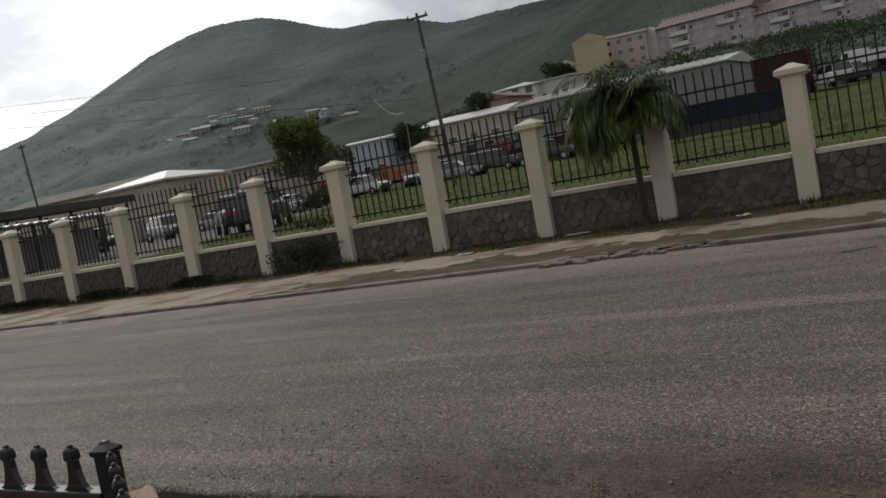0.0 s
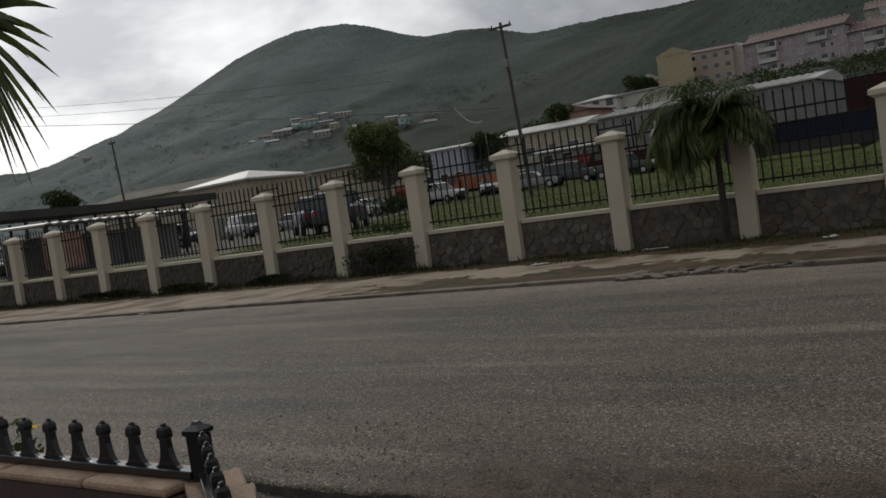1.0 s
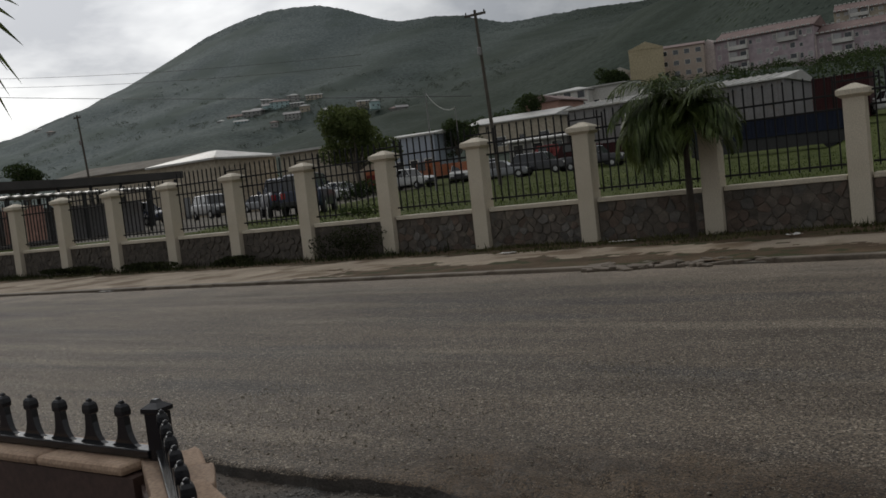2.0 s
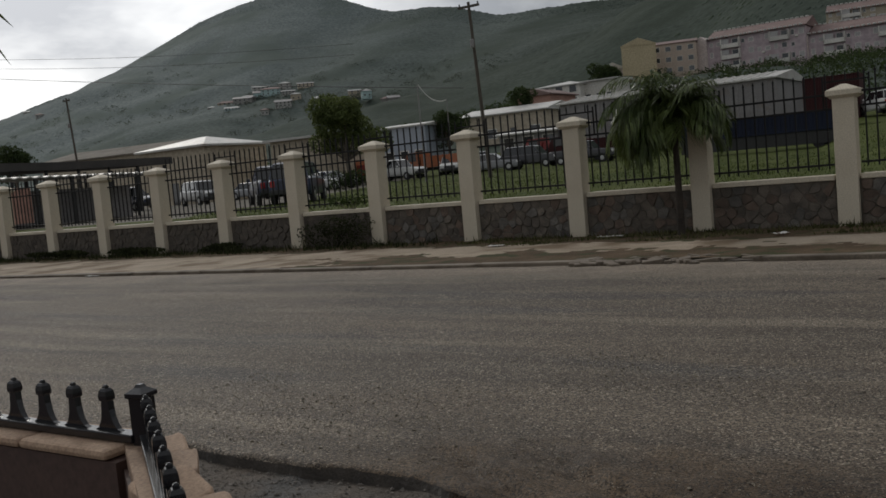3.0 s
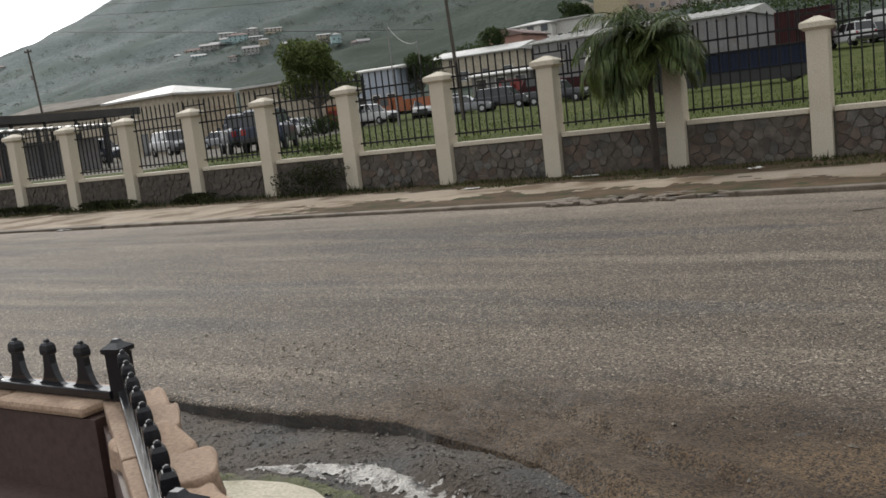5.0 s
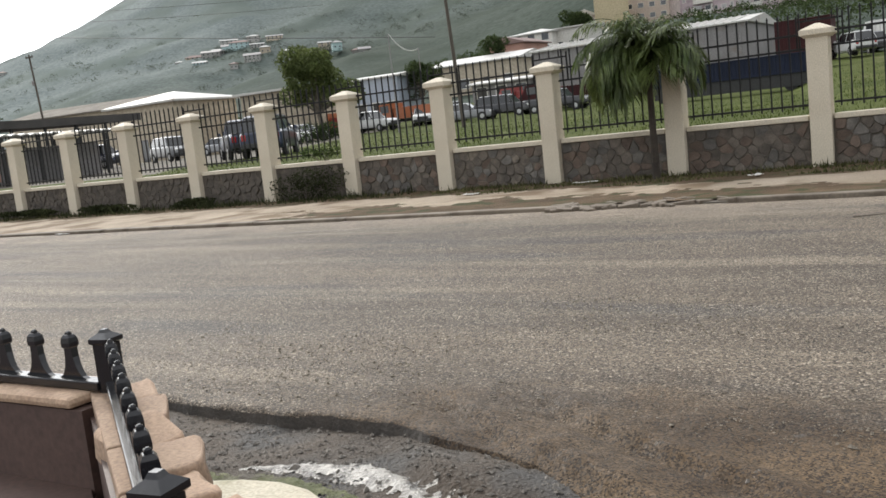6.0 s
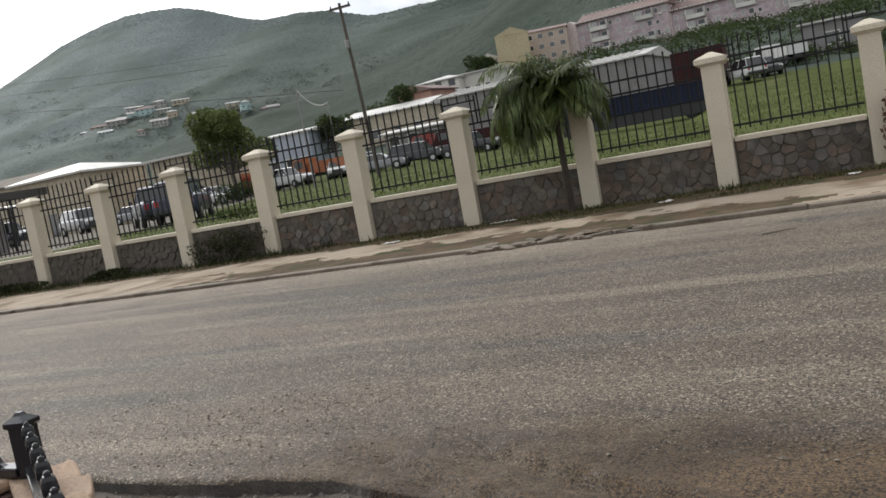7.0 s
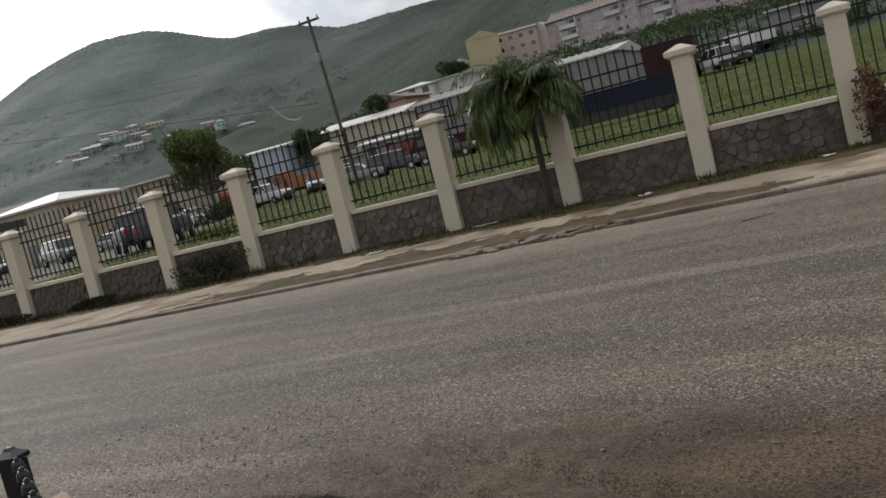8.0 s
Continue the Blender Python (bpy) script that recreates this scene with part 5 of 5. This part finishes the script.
make_house((-6.2, 105, height(-6, 105)), 5.5, 6, 8.2 - height(-6, 105), 0.3, GREY_SHEET, WHITE_ROOF, "small grey block building beyond the field", 0, 1, "flat", door=False)


def make_block(at, length, depth, h, turn, label, wall_mat, storeys=3, bays=12, ridge_tiles=True, gable_mat=None, tower=True):
    """A long apartment block: wall, tiled roof with light ridge tiles, windows, slab balconies."""
    t = thing("apartment_block", at, label, "apartment block", "", turn)
    part("wall", boxed(0, length, 0, depth, -4, h), wall_mat, t)
    if tower:
        bm = bmesh.new()
        add_loft(bm, [[(-3.2, y, -4), (-3.2, y, h), (-1.6, y, h + 1.3), (0.0, y, h), (0.0, y, -4)] for y in (-0.6, depth - 0.6)])
        part("stair_tower", bm, gable_mat or PALE_PINK, t, "pale gabled stair tower at the end of the block")
    bm = bmesh.new()
    add_loft(bm, [[(x, -0.7, h), (x, -0.7, h + 0.22), (x, depth / 2, h + 2.8), (x, depth + 0.7, h + 0.22), (x, depth + 0.7, h)] for x in (0.0, length + 0.5)])
    roof_ob = part("roof", bm, RED_ROOF, t, "red-brown tiled roof")
    if ridge_tiles:
        me = mesh_of("ridge_tile", boxed(0, 0.75, -0.32, 0.32, -0.1, 0.26, bevel=0.06), WHITE_ROOF)
        for k in range(int(length / 1.25)):
            for y, z in ((depth / 2, h + 2.8), (-0.62, h + 0.25)):
                ob = new("ridge_tile", me)
                ob.parent = roof_ob
                ob.location = (1.25 * k, y, z)
    step, tall = length / bays, h / storeys
    for k in range(bays):
        x = step * (k + 0.5)
        for s in range(storeys):
            z = s * tall
            if k % 3 == 1 and (k + s) % 5:
                bm = bmesh.new()
                w = step * 0.6
                add_box(bm, x - w, x + w, -1.0, 0.0, z + 0.1, z + 0.28)
                add_box(bm, x - w, x + w, -1.0, -0.88, z + 0.28, z + 1.15)
                for e in (-w, w - 0.25):
                    add_box(bm, x + e, x + e + 0.25, -1.0, 0.0, z + 0.28, z + 2.5)
                part("balcony", bm, WHITEWASH, t, "white slab balcony")
                part("shutter", boxed(x - w + 0.3, x - w * 0.1, -0.8, -0.7, z + 1.2, z + 2.4), LOUVRE, t, "pale louvred shutter")
                add_window(t, None, x + w * 0.45, z + 0.3, w * 0.6, 2.0, 0.0)
            else:
                for dx in (-0.24, 0.26):
                    n_w = k * 7 + s * 3 + int(dx * 10)
                    if n_w % 5:
                        add_window(t, None, x + step * dx, z + 1.0, 1.15 if dx > 0 else 0.75, 1.25 if (k + s) % 2 else 0.9, 0.0, mat=LOUVRE if n_w % 3 else PANE)
            if (k * 5 + s * 2) % 4 == 1 and k % 3 != 1:
                part("air_conditioner", boxed(x - 0.35, x + 0.35, -0.4, 0.0, z + 0.35, z + 0.85, bevel=0.04), WHITEWASH, t)
    return t


make_block((-75.5, 247, 22.2), 25, 12, 8.5, -3, "pink three-storey apartment block with white balconies and tiled roof", PINK, 3, 6)
make_block((-50.2, 247, 19.4), 62, 12, 8.8, -1, "long pinkish apartment block with white balconies on the slope", PINK, 3, 15, True)
make_block((-55.4, 300, 33.0), 60, 11, 6.5, 6, "beige apartment block higher on the slope", BEIGE, 3, 13, True, None, False)

# houses on the far hillside: x, y and width
rng = random.Random(71)
walls, roofs = [HILL_WALL, BEIGE, HILL_WALL, HILL_WALL, TURQUOISE], [HILL_ROOF, HILL_ROOF, GREY_SHEET, RED_ROOF]
SPOTS = [(-690, 717, 17.3), (-656, 716, 12), (-628, 717, 16), (-659, 698, 20), (-627, 689, 13), (-676, 682, 16), (-671, 669, 18), (-691, 667, 18), (-660, 642, 12.8), (-700, 654, 7.5), (-597, 647, 14.8), (-597, 622, 7), (-533, 676, 11), (-503, 655, 8.2), (-420, 580, 8.5), (-427, 578, 6), (-555, 651, 8), (-604, 674, 10), (-671, 692, 9.5), (-1025, 678, 8.5), (-1333, 860, 9.4)]
for k, (x, y, w) in enumerate(SPOTS):
    make_house((x, y, height(x, y) + 1.0), w, rng.uniform(8, 11), rng.uniform(3.2, 6.0), rng.uniform(1.6, 2.8), walls[k * 3 % 5], roofs[k * 5 % 4], "pale hillside house among trees below the ridge", rng.uniform(30, 50), 4 if w > 12 else 2, "hip" if k % 2 else "gable", 2 if w > 10 else 1, "hillside_house", 0.9, "houses on the far hillside", False, HILL_WALL)


# ---- poles and wires ----
def make_pole(at, tall, lean_x, label, arm=1.3):
    t = thing("utility_pole", at, label, "utility pole")
    part("pole", rod((0, 0, -0.5), (lean_x, 0, tall), 0.12, 0.08, seg=10), POLE_WOOD, t)
    part("crossarm", boxed(lean_x - arm / 2, lean_x + arm / 2, -0.06, 0.06, tall - 0.3, tall - 0.18), POLE_WOOD, t)
    for x in (-0.45, 0.0, 0.45):
        bm = bmesh.new()
        add_lathe(bm, [(0.035, 0), (0.05, 0.04), (0.03, 0.07), (0.045, 0.11), (0.02, 0.15)], 8, (lean_x + x * arm, 0, tall - 0.18))
        part("insulator", bm, PLASTIC, t)
    bm = bmesh.new()
    add_lathe(bm, [(0.09, 0), (0.11, 0.06), (0.11, 0.4), (0.08, 0.46)], 10, (lean_x * 0.8 + 0.05, -0.2, tall * 0.74))
    part("transformer", bm, GREY_SHEET, t, "grey pole transformer")
    return t


make_pole((-26.75, 45, height(-26.7, 45)), 10.75 - height(-26.7, 45), -0.5, "leaning wooden utility pole with a crossarm")
make_pole((-77.0, 55, height(-77, 55)), 11.9 - height(-77, 55), -1.0, "dark wooden utility pole at the parking lot", 1.0)


def make_cable(name, p, q, sag, r, label, mat=WIRE, n=24):
    bm = bmesh.new()
    p, q = Vector(p), Vector(q)
    pts = [p.lerp(q, k / n) - Vector((0, 0, sag * 4 * (k / n) * (1 - k / n))) for k in range(n + 1)]
    add_loft(bm, [[tuple(c + Vector((0, r * math.cos(k * 1.2566), r * math.sin(k * 1.2566)))) for k in range(5)] for c in pts])
    ob = new(name, mesh_of(name, bm, mat))
    return tagged(ob, label, "cable", "overhead cables")


make_cable("overhead_cable", (-120, 55, 20.2), (-36, 58, 7.6), 0.4, 0.028, "black overhead cable running along the lot")
make_cable("overhead_cable", (-120, 55, 21.0), (-55, 70, 13.5), 0.9, 0.02, "thin high overhead cable")
make_cable("overhead_cable", (-120, 55, 22.0), (-55, 70, 14.5), 0.9, 0.02, "thin high overhead cable")
make_cable("hanging_cable", (-31.05, 45, 6.75), (-29.2, 45, 5.7), 0.42, 0.03, "pale cable hanging in a loose loop", WHITE_ROOF, 16)
t = thing("cable_post", (-31.1, 45, height(-31, 45)), "thin grey post holding a loose cable", "post")
part("pole", rod((0, 0, -0.3), (0, 0, 6.8 - height(-31, 45)), 0.045, 0.03), GREY_SHEET, t)
part("stay", rod((1.9, 0, -0.3), (1.9, 0, 5.75 - height(-31, 45)), 0.03, 0.025), GREY_SHEET, t)


# ---- vehicles ----
SHAPES = {
    # length, width, bonnet height, roof height, windscreen foot, roof front, roof rear, rear foot (fractions from the nose), sill
    "sedan": (4.4, 1.74, 0.88, 1.44, 0.3, 0.45, 0.72, 0.88, 0.24),
    "suv": (4.6, 1.86, 1.08, 1.76, 0.27, 0.38, 0.9, 0.985, 0.32),
    "pickup": (5.2, 1.85, 1.08, 1.76, 0.3, 0.4, 0.58, 0.63, 0.38),
}


def make_car(kind, at, turn, mat, label):
    L, W, bz, rz, w0, w1, w2, w3, sill = SHAPES[kind]
    t = thing("car", at, label, kind if kind != "sedan" else "car", "parked vehicles", turn)
    hw = W / 2
    # hull: rounded sections from nose to tail
    bm = bmesh.new()
    rings = []
    for u, k, top, bot in ((0, 0.8, bz * 0.72, sill + 0.12), (0.012, 0.88, bz * 0.82, sill + 0.05), (0.05, 0.95, bz * 0.9, sill), (0.12, 0.99, bz * 0.95, sill), (w0, 1.0, bz, sill), (0.6, 1.0, bz + 0.02, sill), (0.88, 0.99, bz + 0.03, sill), (0.96, 0.96, bz + 0.02, sill + 0.03), (0.99, 0.9, bz - 0.02, sill + 0.08), (1.0, 0.84, bz - 0.1, sill + 0.14)):
        x, h = L * u, hw * k
        rings.append([(x, -h * 0.92, bot), (x, -h, bot + 0.12), (x, -h, (bot + top) / 2), (x, -h * 0.97, top - 0.1), (x, -h * 0.88, top), (x, h * 0.88, top), (x, h * 0.97, top - 0.1), (x, h, (bot + top) / 2), (x, h, bot + 0.12), (x, h * 0.92, bot)])
    add_loft(bm, rings)
    part("body", bm, mat, t, smooth=False)
    # glasshouse and roof
    g, r = hw * 0.87, hw * 0.7
    z0, z1 = bz - 0.01, rz - 0.07
    bm = bmesh.new()
    quad = lambda xa, xb, h, z: [(xa, -h, z), (xb, -h, z), (xb, h, z), (xa, h, z)]
    add_loft(bm, [quad(L * w0, L * w3, g, z0), quad(L * (w1 - 0.01), L * (w2 + 0.01), r, z1)])
    cabin = part("cabin", bm, CAR_GLASS, t, "tinted windows")
    bm = bmesh.new()
    add_loft(bm, [quad(L * (w1 - 0.015), L * (w2 + 0.015), r + 0.015, z1 - 0.01), quad(L * w1, L * w2, r + 0.01, z1 + 0.03), quad(L * (w1 + 0.03), L * (w2 - 0.02), r - 0.1, rz)])
    part("roof", bm, mat, t)
    for x0, x1 in ((w0 + 0.002, w1 - 0.005), ((w0 + w3) / 2 - 0.01, (w1 + w2) / 2), (w3 - 0.004, w2 + 0.004)):
        for s in (-1, 1):
            part("pillar", rod((L * x0, s * g, z0), (L * x1, s * (r + 0.005), z1), 0.032, 0.028, seg=6), mat, cabin)
    for u in (0.17, 0.81):
        for s in (-1, 1):
            y = s * (hw - 0.1)
            bm = bmesh.new()
            add_rod(bm, (L * u, y - 0.1, 0.33), (L * u, y + 0.105, 0.33), 0.33, seg=18)
            wheel = part("wheel", bm, RUBBER, t)
            bm = bmesh.new()
            add_rod(bm, (L * u, y + s * 0.08, 0.33), (L * u, y + s * 0.115, 0.33), 0.21, 0.16, seg=14)
            part("rim", bm, RIM, wheel)
    for s in (-1, 1):
        part("headlight", boxed(0.02, 0.22, s * hw * 0.7 - 0.17, s * hw * 0.7 + 0.17, bz * 0.66, bz * 0.82, bevel=0.03), LAMP_GLASS, t)
        part("tail_light", boxed(L - 0.12, L + 0.01, s * hw * 0.74 - 0.1, s * hw * 0.74 + 0.1, bz * 0.68, bz * 0.92, bevel=0.02), RED_LENS, t)
        part("mirror", boxed(L * w0 + 0.15, L * w0 + 0.27, s * (hw + 0.08) - 0.09, s * (hw + 0.08) + 0.09, bz + 0.02, bz + 0.17, bevel=0.03), mat, t)
    part("bumper", boxed(-0.06, 0.1, -hw * 0.86, hw * 0.86, sill + 0.05, sill + 0.28, bevel=0.05), PLASTIC, t)
    part("bumper", boxed(L - 0.08, L + 0.06, -hw * 0.86, hw * 0.86, sill + 0.08, sill + 0.3, bevel=0.05), PLASTIC, t)
    part("grille", boxed(-0.02, 0.06, -hw * 0.5, hw * 0.5, bz * 0.55, bz * 0.74, bevel=0.02), PLASTIC, t)
    if kind == "pickup":
        part("bed", boxed(L * 0.66, L * 0.985, -hw * 0.8, hw * 0.8, bz - 0.02, bz + 0.05, bevel=0.01), PLASTIC, t, "dark load bed")
    return t


def make_truck(at, turn, mat, box_mat, label):
    t = thing("truck", at, label, "truck", "parked vehicles", turn)
    bm = bmesh.new()
    add_loft(bm, [[(0.1, y, 0.6), (0.0, y, 1.2), (0.35, y, 1.35), (0.75, y, 2.15), (2.0, y, 2.2), (2.05, y, 0.6)] for y in (-1.0, 1.0)])
    cab = part("cab", bm, mat, t)
    bm = bmesh.new()
    add_loft(bm, [[(0.42, y, 1.42), (0.72, y, 2.05), (0.68, y, 2.08), (0.36, y, 1.42)] for y in (-0.88, 0.88)])
    part("windscreen", bm, CAR_GLASS, cab)
    for s in (-1, 1):
        part("side_window", boxed(0.85, 1.7, s * 1.0 - 0.02, s * 1.0 + 0.02, 1.4, 2.0), CAR_GLASS, cab)
        part("headlight", boxed(-0.03, 0.1, s * 0.75 - 0.16, s * 0.75 + 0.16, 0.85, 1.02, bevel=0.02), LAMP_GLASS, t)
    part("chassis", boxed(0.4, 6.0, -0.45, 0.45, 0.5, 0.75, bevel=0.02), PLASTIC, t)
    bm = bmesh.new()
    add_box(bm, 2.2, 6.1, -1.08, 1.08, 0.78, 0.9)
    for b in ((2.2, 2.28, -1.08, 1.08), (6.02, 6.1, -1.08, 1.08), (2.2, 6.1, -1.08, -1.02), (2.2, 6.1, 1.02, 1.08)):
        add_box(bm, *b, 0.9, 1.75)
    for k in range(6):
        for s in (-1, 1):
            add_box(bm, 2.3 + 0.72 * k, 2.4 + 0.72 * k, s * 1.1 - 0.03, s * 1.1 + 0.03, 0.85, 1.78)
    part("dump_bed", bm, box_mat, t)
    for x in (0.95, 4.6, 5.4):
        for s in (-1, 1):
            bm = bmesh.new()
            add_rod(bm, (x, s * 0.9 - 0.14, 0.45), (x, s * 0.9 + 0.14, 0.45), 0.45, seg=18)
            part("wheel", bm, RUBBER, t)
    return t


def make_container(at, size, turn, mat, label, name="shipping_container", feet=False):
    L, D, H = size
    t = thing(name, at, label, "container", "", turn)
    bm = bmesh.new()
    ribs = int(L / 0.3)
    s = L / ribs
    outline = []
    for k in range(ribs):
        outline += [(s * k, 0.0), (s * (k + 0.45), 0.0), (s * (k + 0.55), 0.04), (s * (k + 0.95), 0.04)]
    outline += [(L, 0), (L, D), (0, D)]
    z0 = 1.2 if feet else 0.0
    add_loft(bm, [[(x, y, z) for x, y in outline] for z in (z0 + 0.1, H - 0.08)])
    part("wall", bm, mat, t)
    part("top_rail", boxed(-0.02, L + 0.02, -0.04, D + 0.03, H - 0.09, H, bevel=0.015), mat, t)
    part("bottom_rail", boxed(-0.02, L + 0.02, -0.04, D + 0.03, z0, z0 + 0.14, bevel=0.015), mat, t)
    for x in (-0.02, L - 0.1):
        part("corner_post", boxed(x, x + 0.12, -0.05, 0.08, z0, H), mat, t)
    if feet:
        part("chassis", boxed(0.1, L - 0.1, 0.5, D - 0.5, 0.6, 1.22), PLASTIC, t)
        # added dark sheet that stands for the shadow round the undercarriage
        part("side_skirt", boxed(0.2, L - 0.2, 0.1, 0.16, 0.3, 1.22), PLASTIC, t)
        for x in (0.9, L - 2.2, L - 1.1):
            for y in (0.3, D - 0.3):
                bm = bmesh.new()
                add_rod(bm, (x, y - 0.16, 0.45), (x, y + 0.16, 0.45), 0.46, seg=18)
                part("wheel", bm, RUBBER, t)
    return t


def on_land(x, y, dz=0.0):
    return (x, y, height(x, y) + dz)


make_container(on_land(-24.0, 68, -0.1), (12.0, 2.5, 2.55), 1.0, BLUE_PAINT, "long blue ribbed trailer parked in the grass", "trailer", True)
make_container(on_land(-17.6, 80, -0.1), (4.2, 2.5, 2.6), 0, MAROON_PAINT, "maroon ribbed container standing on the grass")
make_container((-17.5, 80.02, height(-17.6, 80) + 2.5), (4.2, 2.5, 2.6), 0, MAROON_PAINT, "maroon ribbed container stacked on another container")
make_car("suv", on_land(-13.0, 82), -58, WHITE_PAINT, "white SUV parked at the top of the field")
make_car("suv", on_land(-9.9, 83), 118, BLACK_PAINT, "black SUV parked behind the white one")
make_truck(on_land(-12.6, 98), -50, WHITE_PAINT, WHITE_PAINT, "white truck parked beyond the field")
make_car("sedan", on_land(-35.4, 64.5), 195, SILVER_PAINT, "silver car parked at the edge of the grass")
make_car("suv", on_land(-32.8, 66.0), 186, BLACK_PAINT, "black SUV parked at the edge of the grass")
make_car("pickup", on_land(-28.2, 66.5), 184, BLACK_PAINT, "black pickup parked at the edge of the grass")
make_truck(on_land(-36.6, 72), 4, MAROON_PAINT, MAROON_PAINT, "dark maroon truck parked behind the cars")
make_truck(on_land(-40.5, 75), 4, RED_PAINT, RED_PAINT, "red truck parked in the yard")
make_car("suv", on_land(-41.0, 68), 120, BLACK_PAINT, "black SUV parked in the yard")
make_car("suv", on_land(-43.6, 67), 118, WHITE_PAINT, "white SUV parked nose-on in the yard")
make_truck(on_land(-49.5, 69), 3, ORANGE_PAINT, ORANGE_PAINT, "orange truck parked in the yard")
make_car("pickup", on_land(-44.6, 64.2), 176, WHITE_PAINT, "white pickup with orange stripe parked in the yard")
make_truck(on_land(-57.5, 70), 4, ORANGE_PAINT, RED_PAINT, "orange-red truck parked beside the tree")
make_car("suv", on_land(-50.2, 46.5), 160, SILVER_PAINT, "grey SUV parked in the gravel lot")
make_car("sedan", on_land(-46.8, 49), 120, BLACK_PAINT, "black car parked in the gravel lot")
make_car("sedan", on_land(-44, 54), 170, WHITE_PAINT, "white car parked in the gravel lot")
make_car("suv", on_land(-50.5, 56), 178, NAVY_PAINT, "navy SUV parked in the gravel lot")
make_car("sedan", on_land(-56, 58), 174, SILVER_PAINT, "silver car parked in the gravel lot")
make_car("suv", on_land(-30.0, 33.6), -58, NAVY_PAINT, "navy SUV parked tail-on in the gravel lot")
make_car("pickup", on_land(-33.0, 34.0), -40, NAVY_PAINT, "navy pickup parked tail-on in the gravel lot")
for k in range(6):
    make_car(("sedan", "suv")[k % 2], on_land(-54.5, 29.5 + 3.0 * k, 0.0), 178 + 3 * (k % 3), (WHITE_PAINT, SILVER_PAINT, BLACK_PAINT, RED_PAINT, WHITE_PAINT, NAVY_PAINT)[k], "car parked under the dark carport")


# ---- litter ----
PAPER = material("dirty_paper", (0.55, 0.53, 0.5), (0.7, 0.68, 0.65), 20, 60, 0.8, bump=0.2)


def make_litter(at, w, d, turn, label, seed, name="litter"):
    bm = bmesh.new()
    bmesh.ops.create_grid(bm, x_segments=6, y_segments=4, size=0.5)
    for v in bm.verts:
        v.co = (v.co.x * w, v.co.y * d, 0.025 + 0.03 * noise.noise(Vector((v.co.x * 4, v.co.y * 4, seed))))
    got = bmesh.ops.solidify(bm, geom=bm.faces[:], thickness=0.004)
    ob = new(name, mesh_of(name, bm, PAPER))
    ob.matrix_basis = pose(*at, 0, 0, turn)
    return tagged(ob, label, "litter")


make_litter((-9.75, 15.9, PAVE_Z), 0.3, 0.16, 20, "crumpled white paper on the pavement", 1.0)
make_litter((-17.9, 13.1, 0.0), 0.42, 0.12, 5, "flattened pale packaging on the road by the kerb", 2.0)
make_litter((-7.9, 16.9, PAVE_Z), 0.5, 0.08, 8, "pale strip of rubbish at the foot of the wall", 3.0)
make_litter((-4.7, 16.2, PAVE_Z), 0.22, 0.14, 40, "scrap of pale paper on the pavement", 4.0)
make_litter((-1.9, 16.4, PAVE_Z), 0.2, 0.12, -20, "scrap of pale paper on the pavement", 5.0)
STICK = thing("stick", (-2.6, 11.2, 0.012), "dark twig lying on the asphalt", "twig", turn=12)
part("twig", rod((0, 0, 0.01), (0.35, 0.03, 0.02), 0.009, 0.004, seg=6), BARK, STICK)

# ---- stones of the street wall ----
rng = random.Random(5)
loose = bmesh.new()
made = 0
for k in range(-3, 17):
    x0 = pier_x(k) + 0.2
    cells = rubble(BAY - 0.4, 0.83, 0.215, rng)
    for cell in cells:
        world_cell = [(x0 + x, FOOT + z) for x, z in cell]
        if -1 <= k <= 6 and made < 300:
            bm = bmesh.new()
            add_stone(bm, world_cell, WALL_Y + 0.03, rng.uniform(0.006, 0.034), rng)
            part("stone", bm, rng.choice((STONE, STONE, RUDDY_STONE, GREY_STONE)), wall)
            made += 1
        else:
            add_stone(loose, world_cell, WALL_Y + 0.03, rng.uniform(0.006, 0.034), rng)
tagged(part("stonework", loose, STONE, wall, "rubble stones of the far wall bays"), kind="stuff")
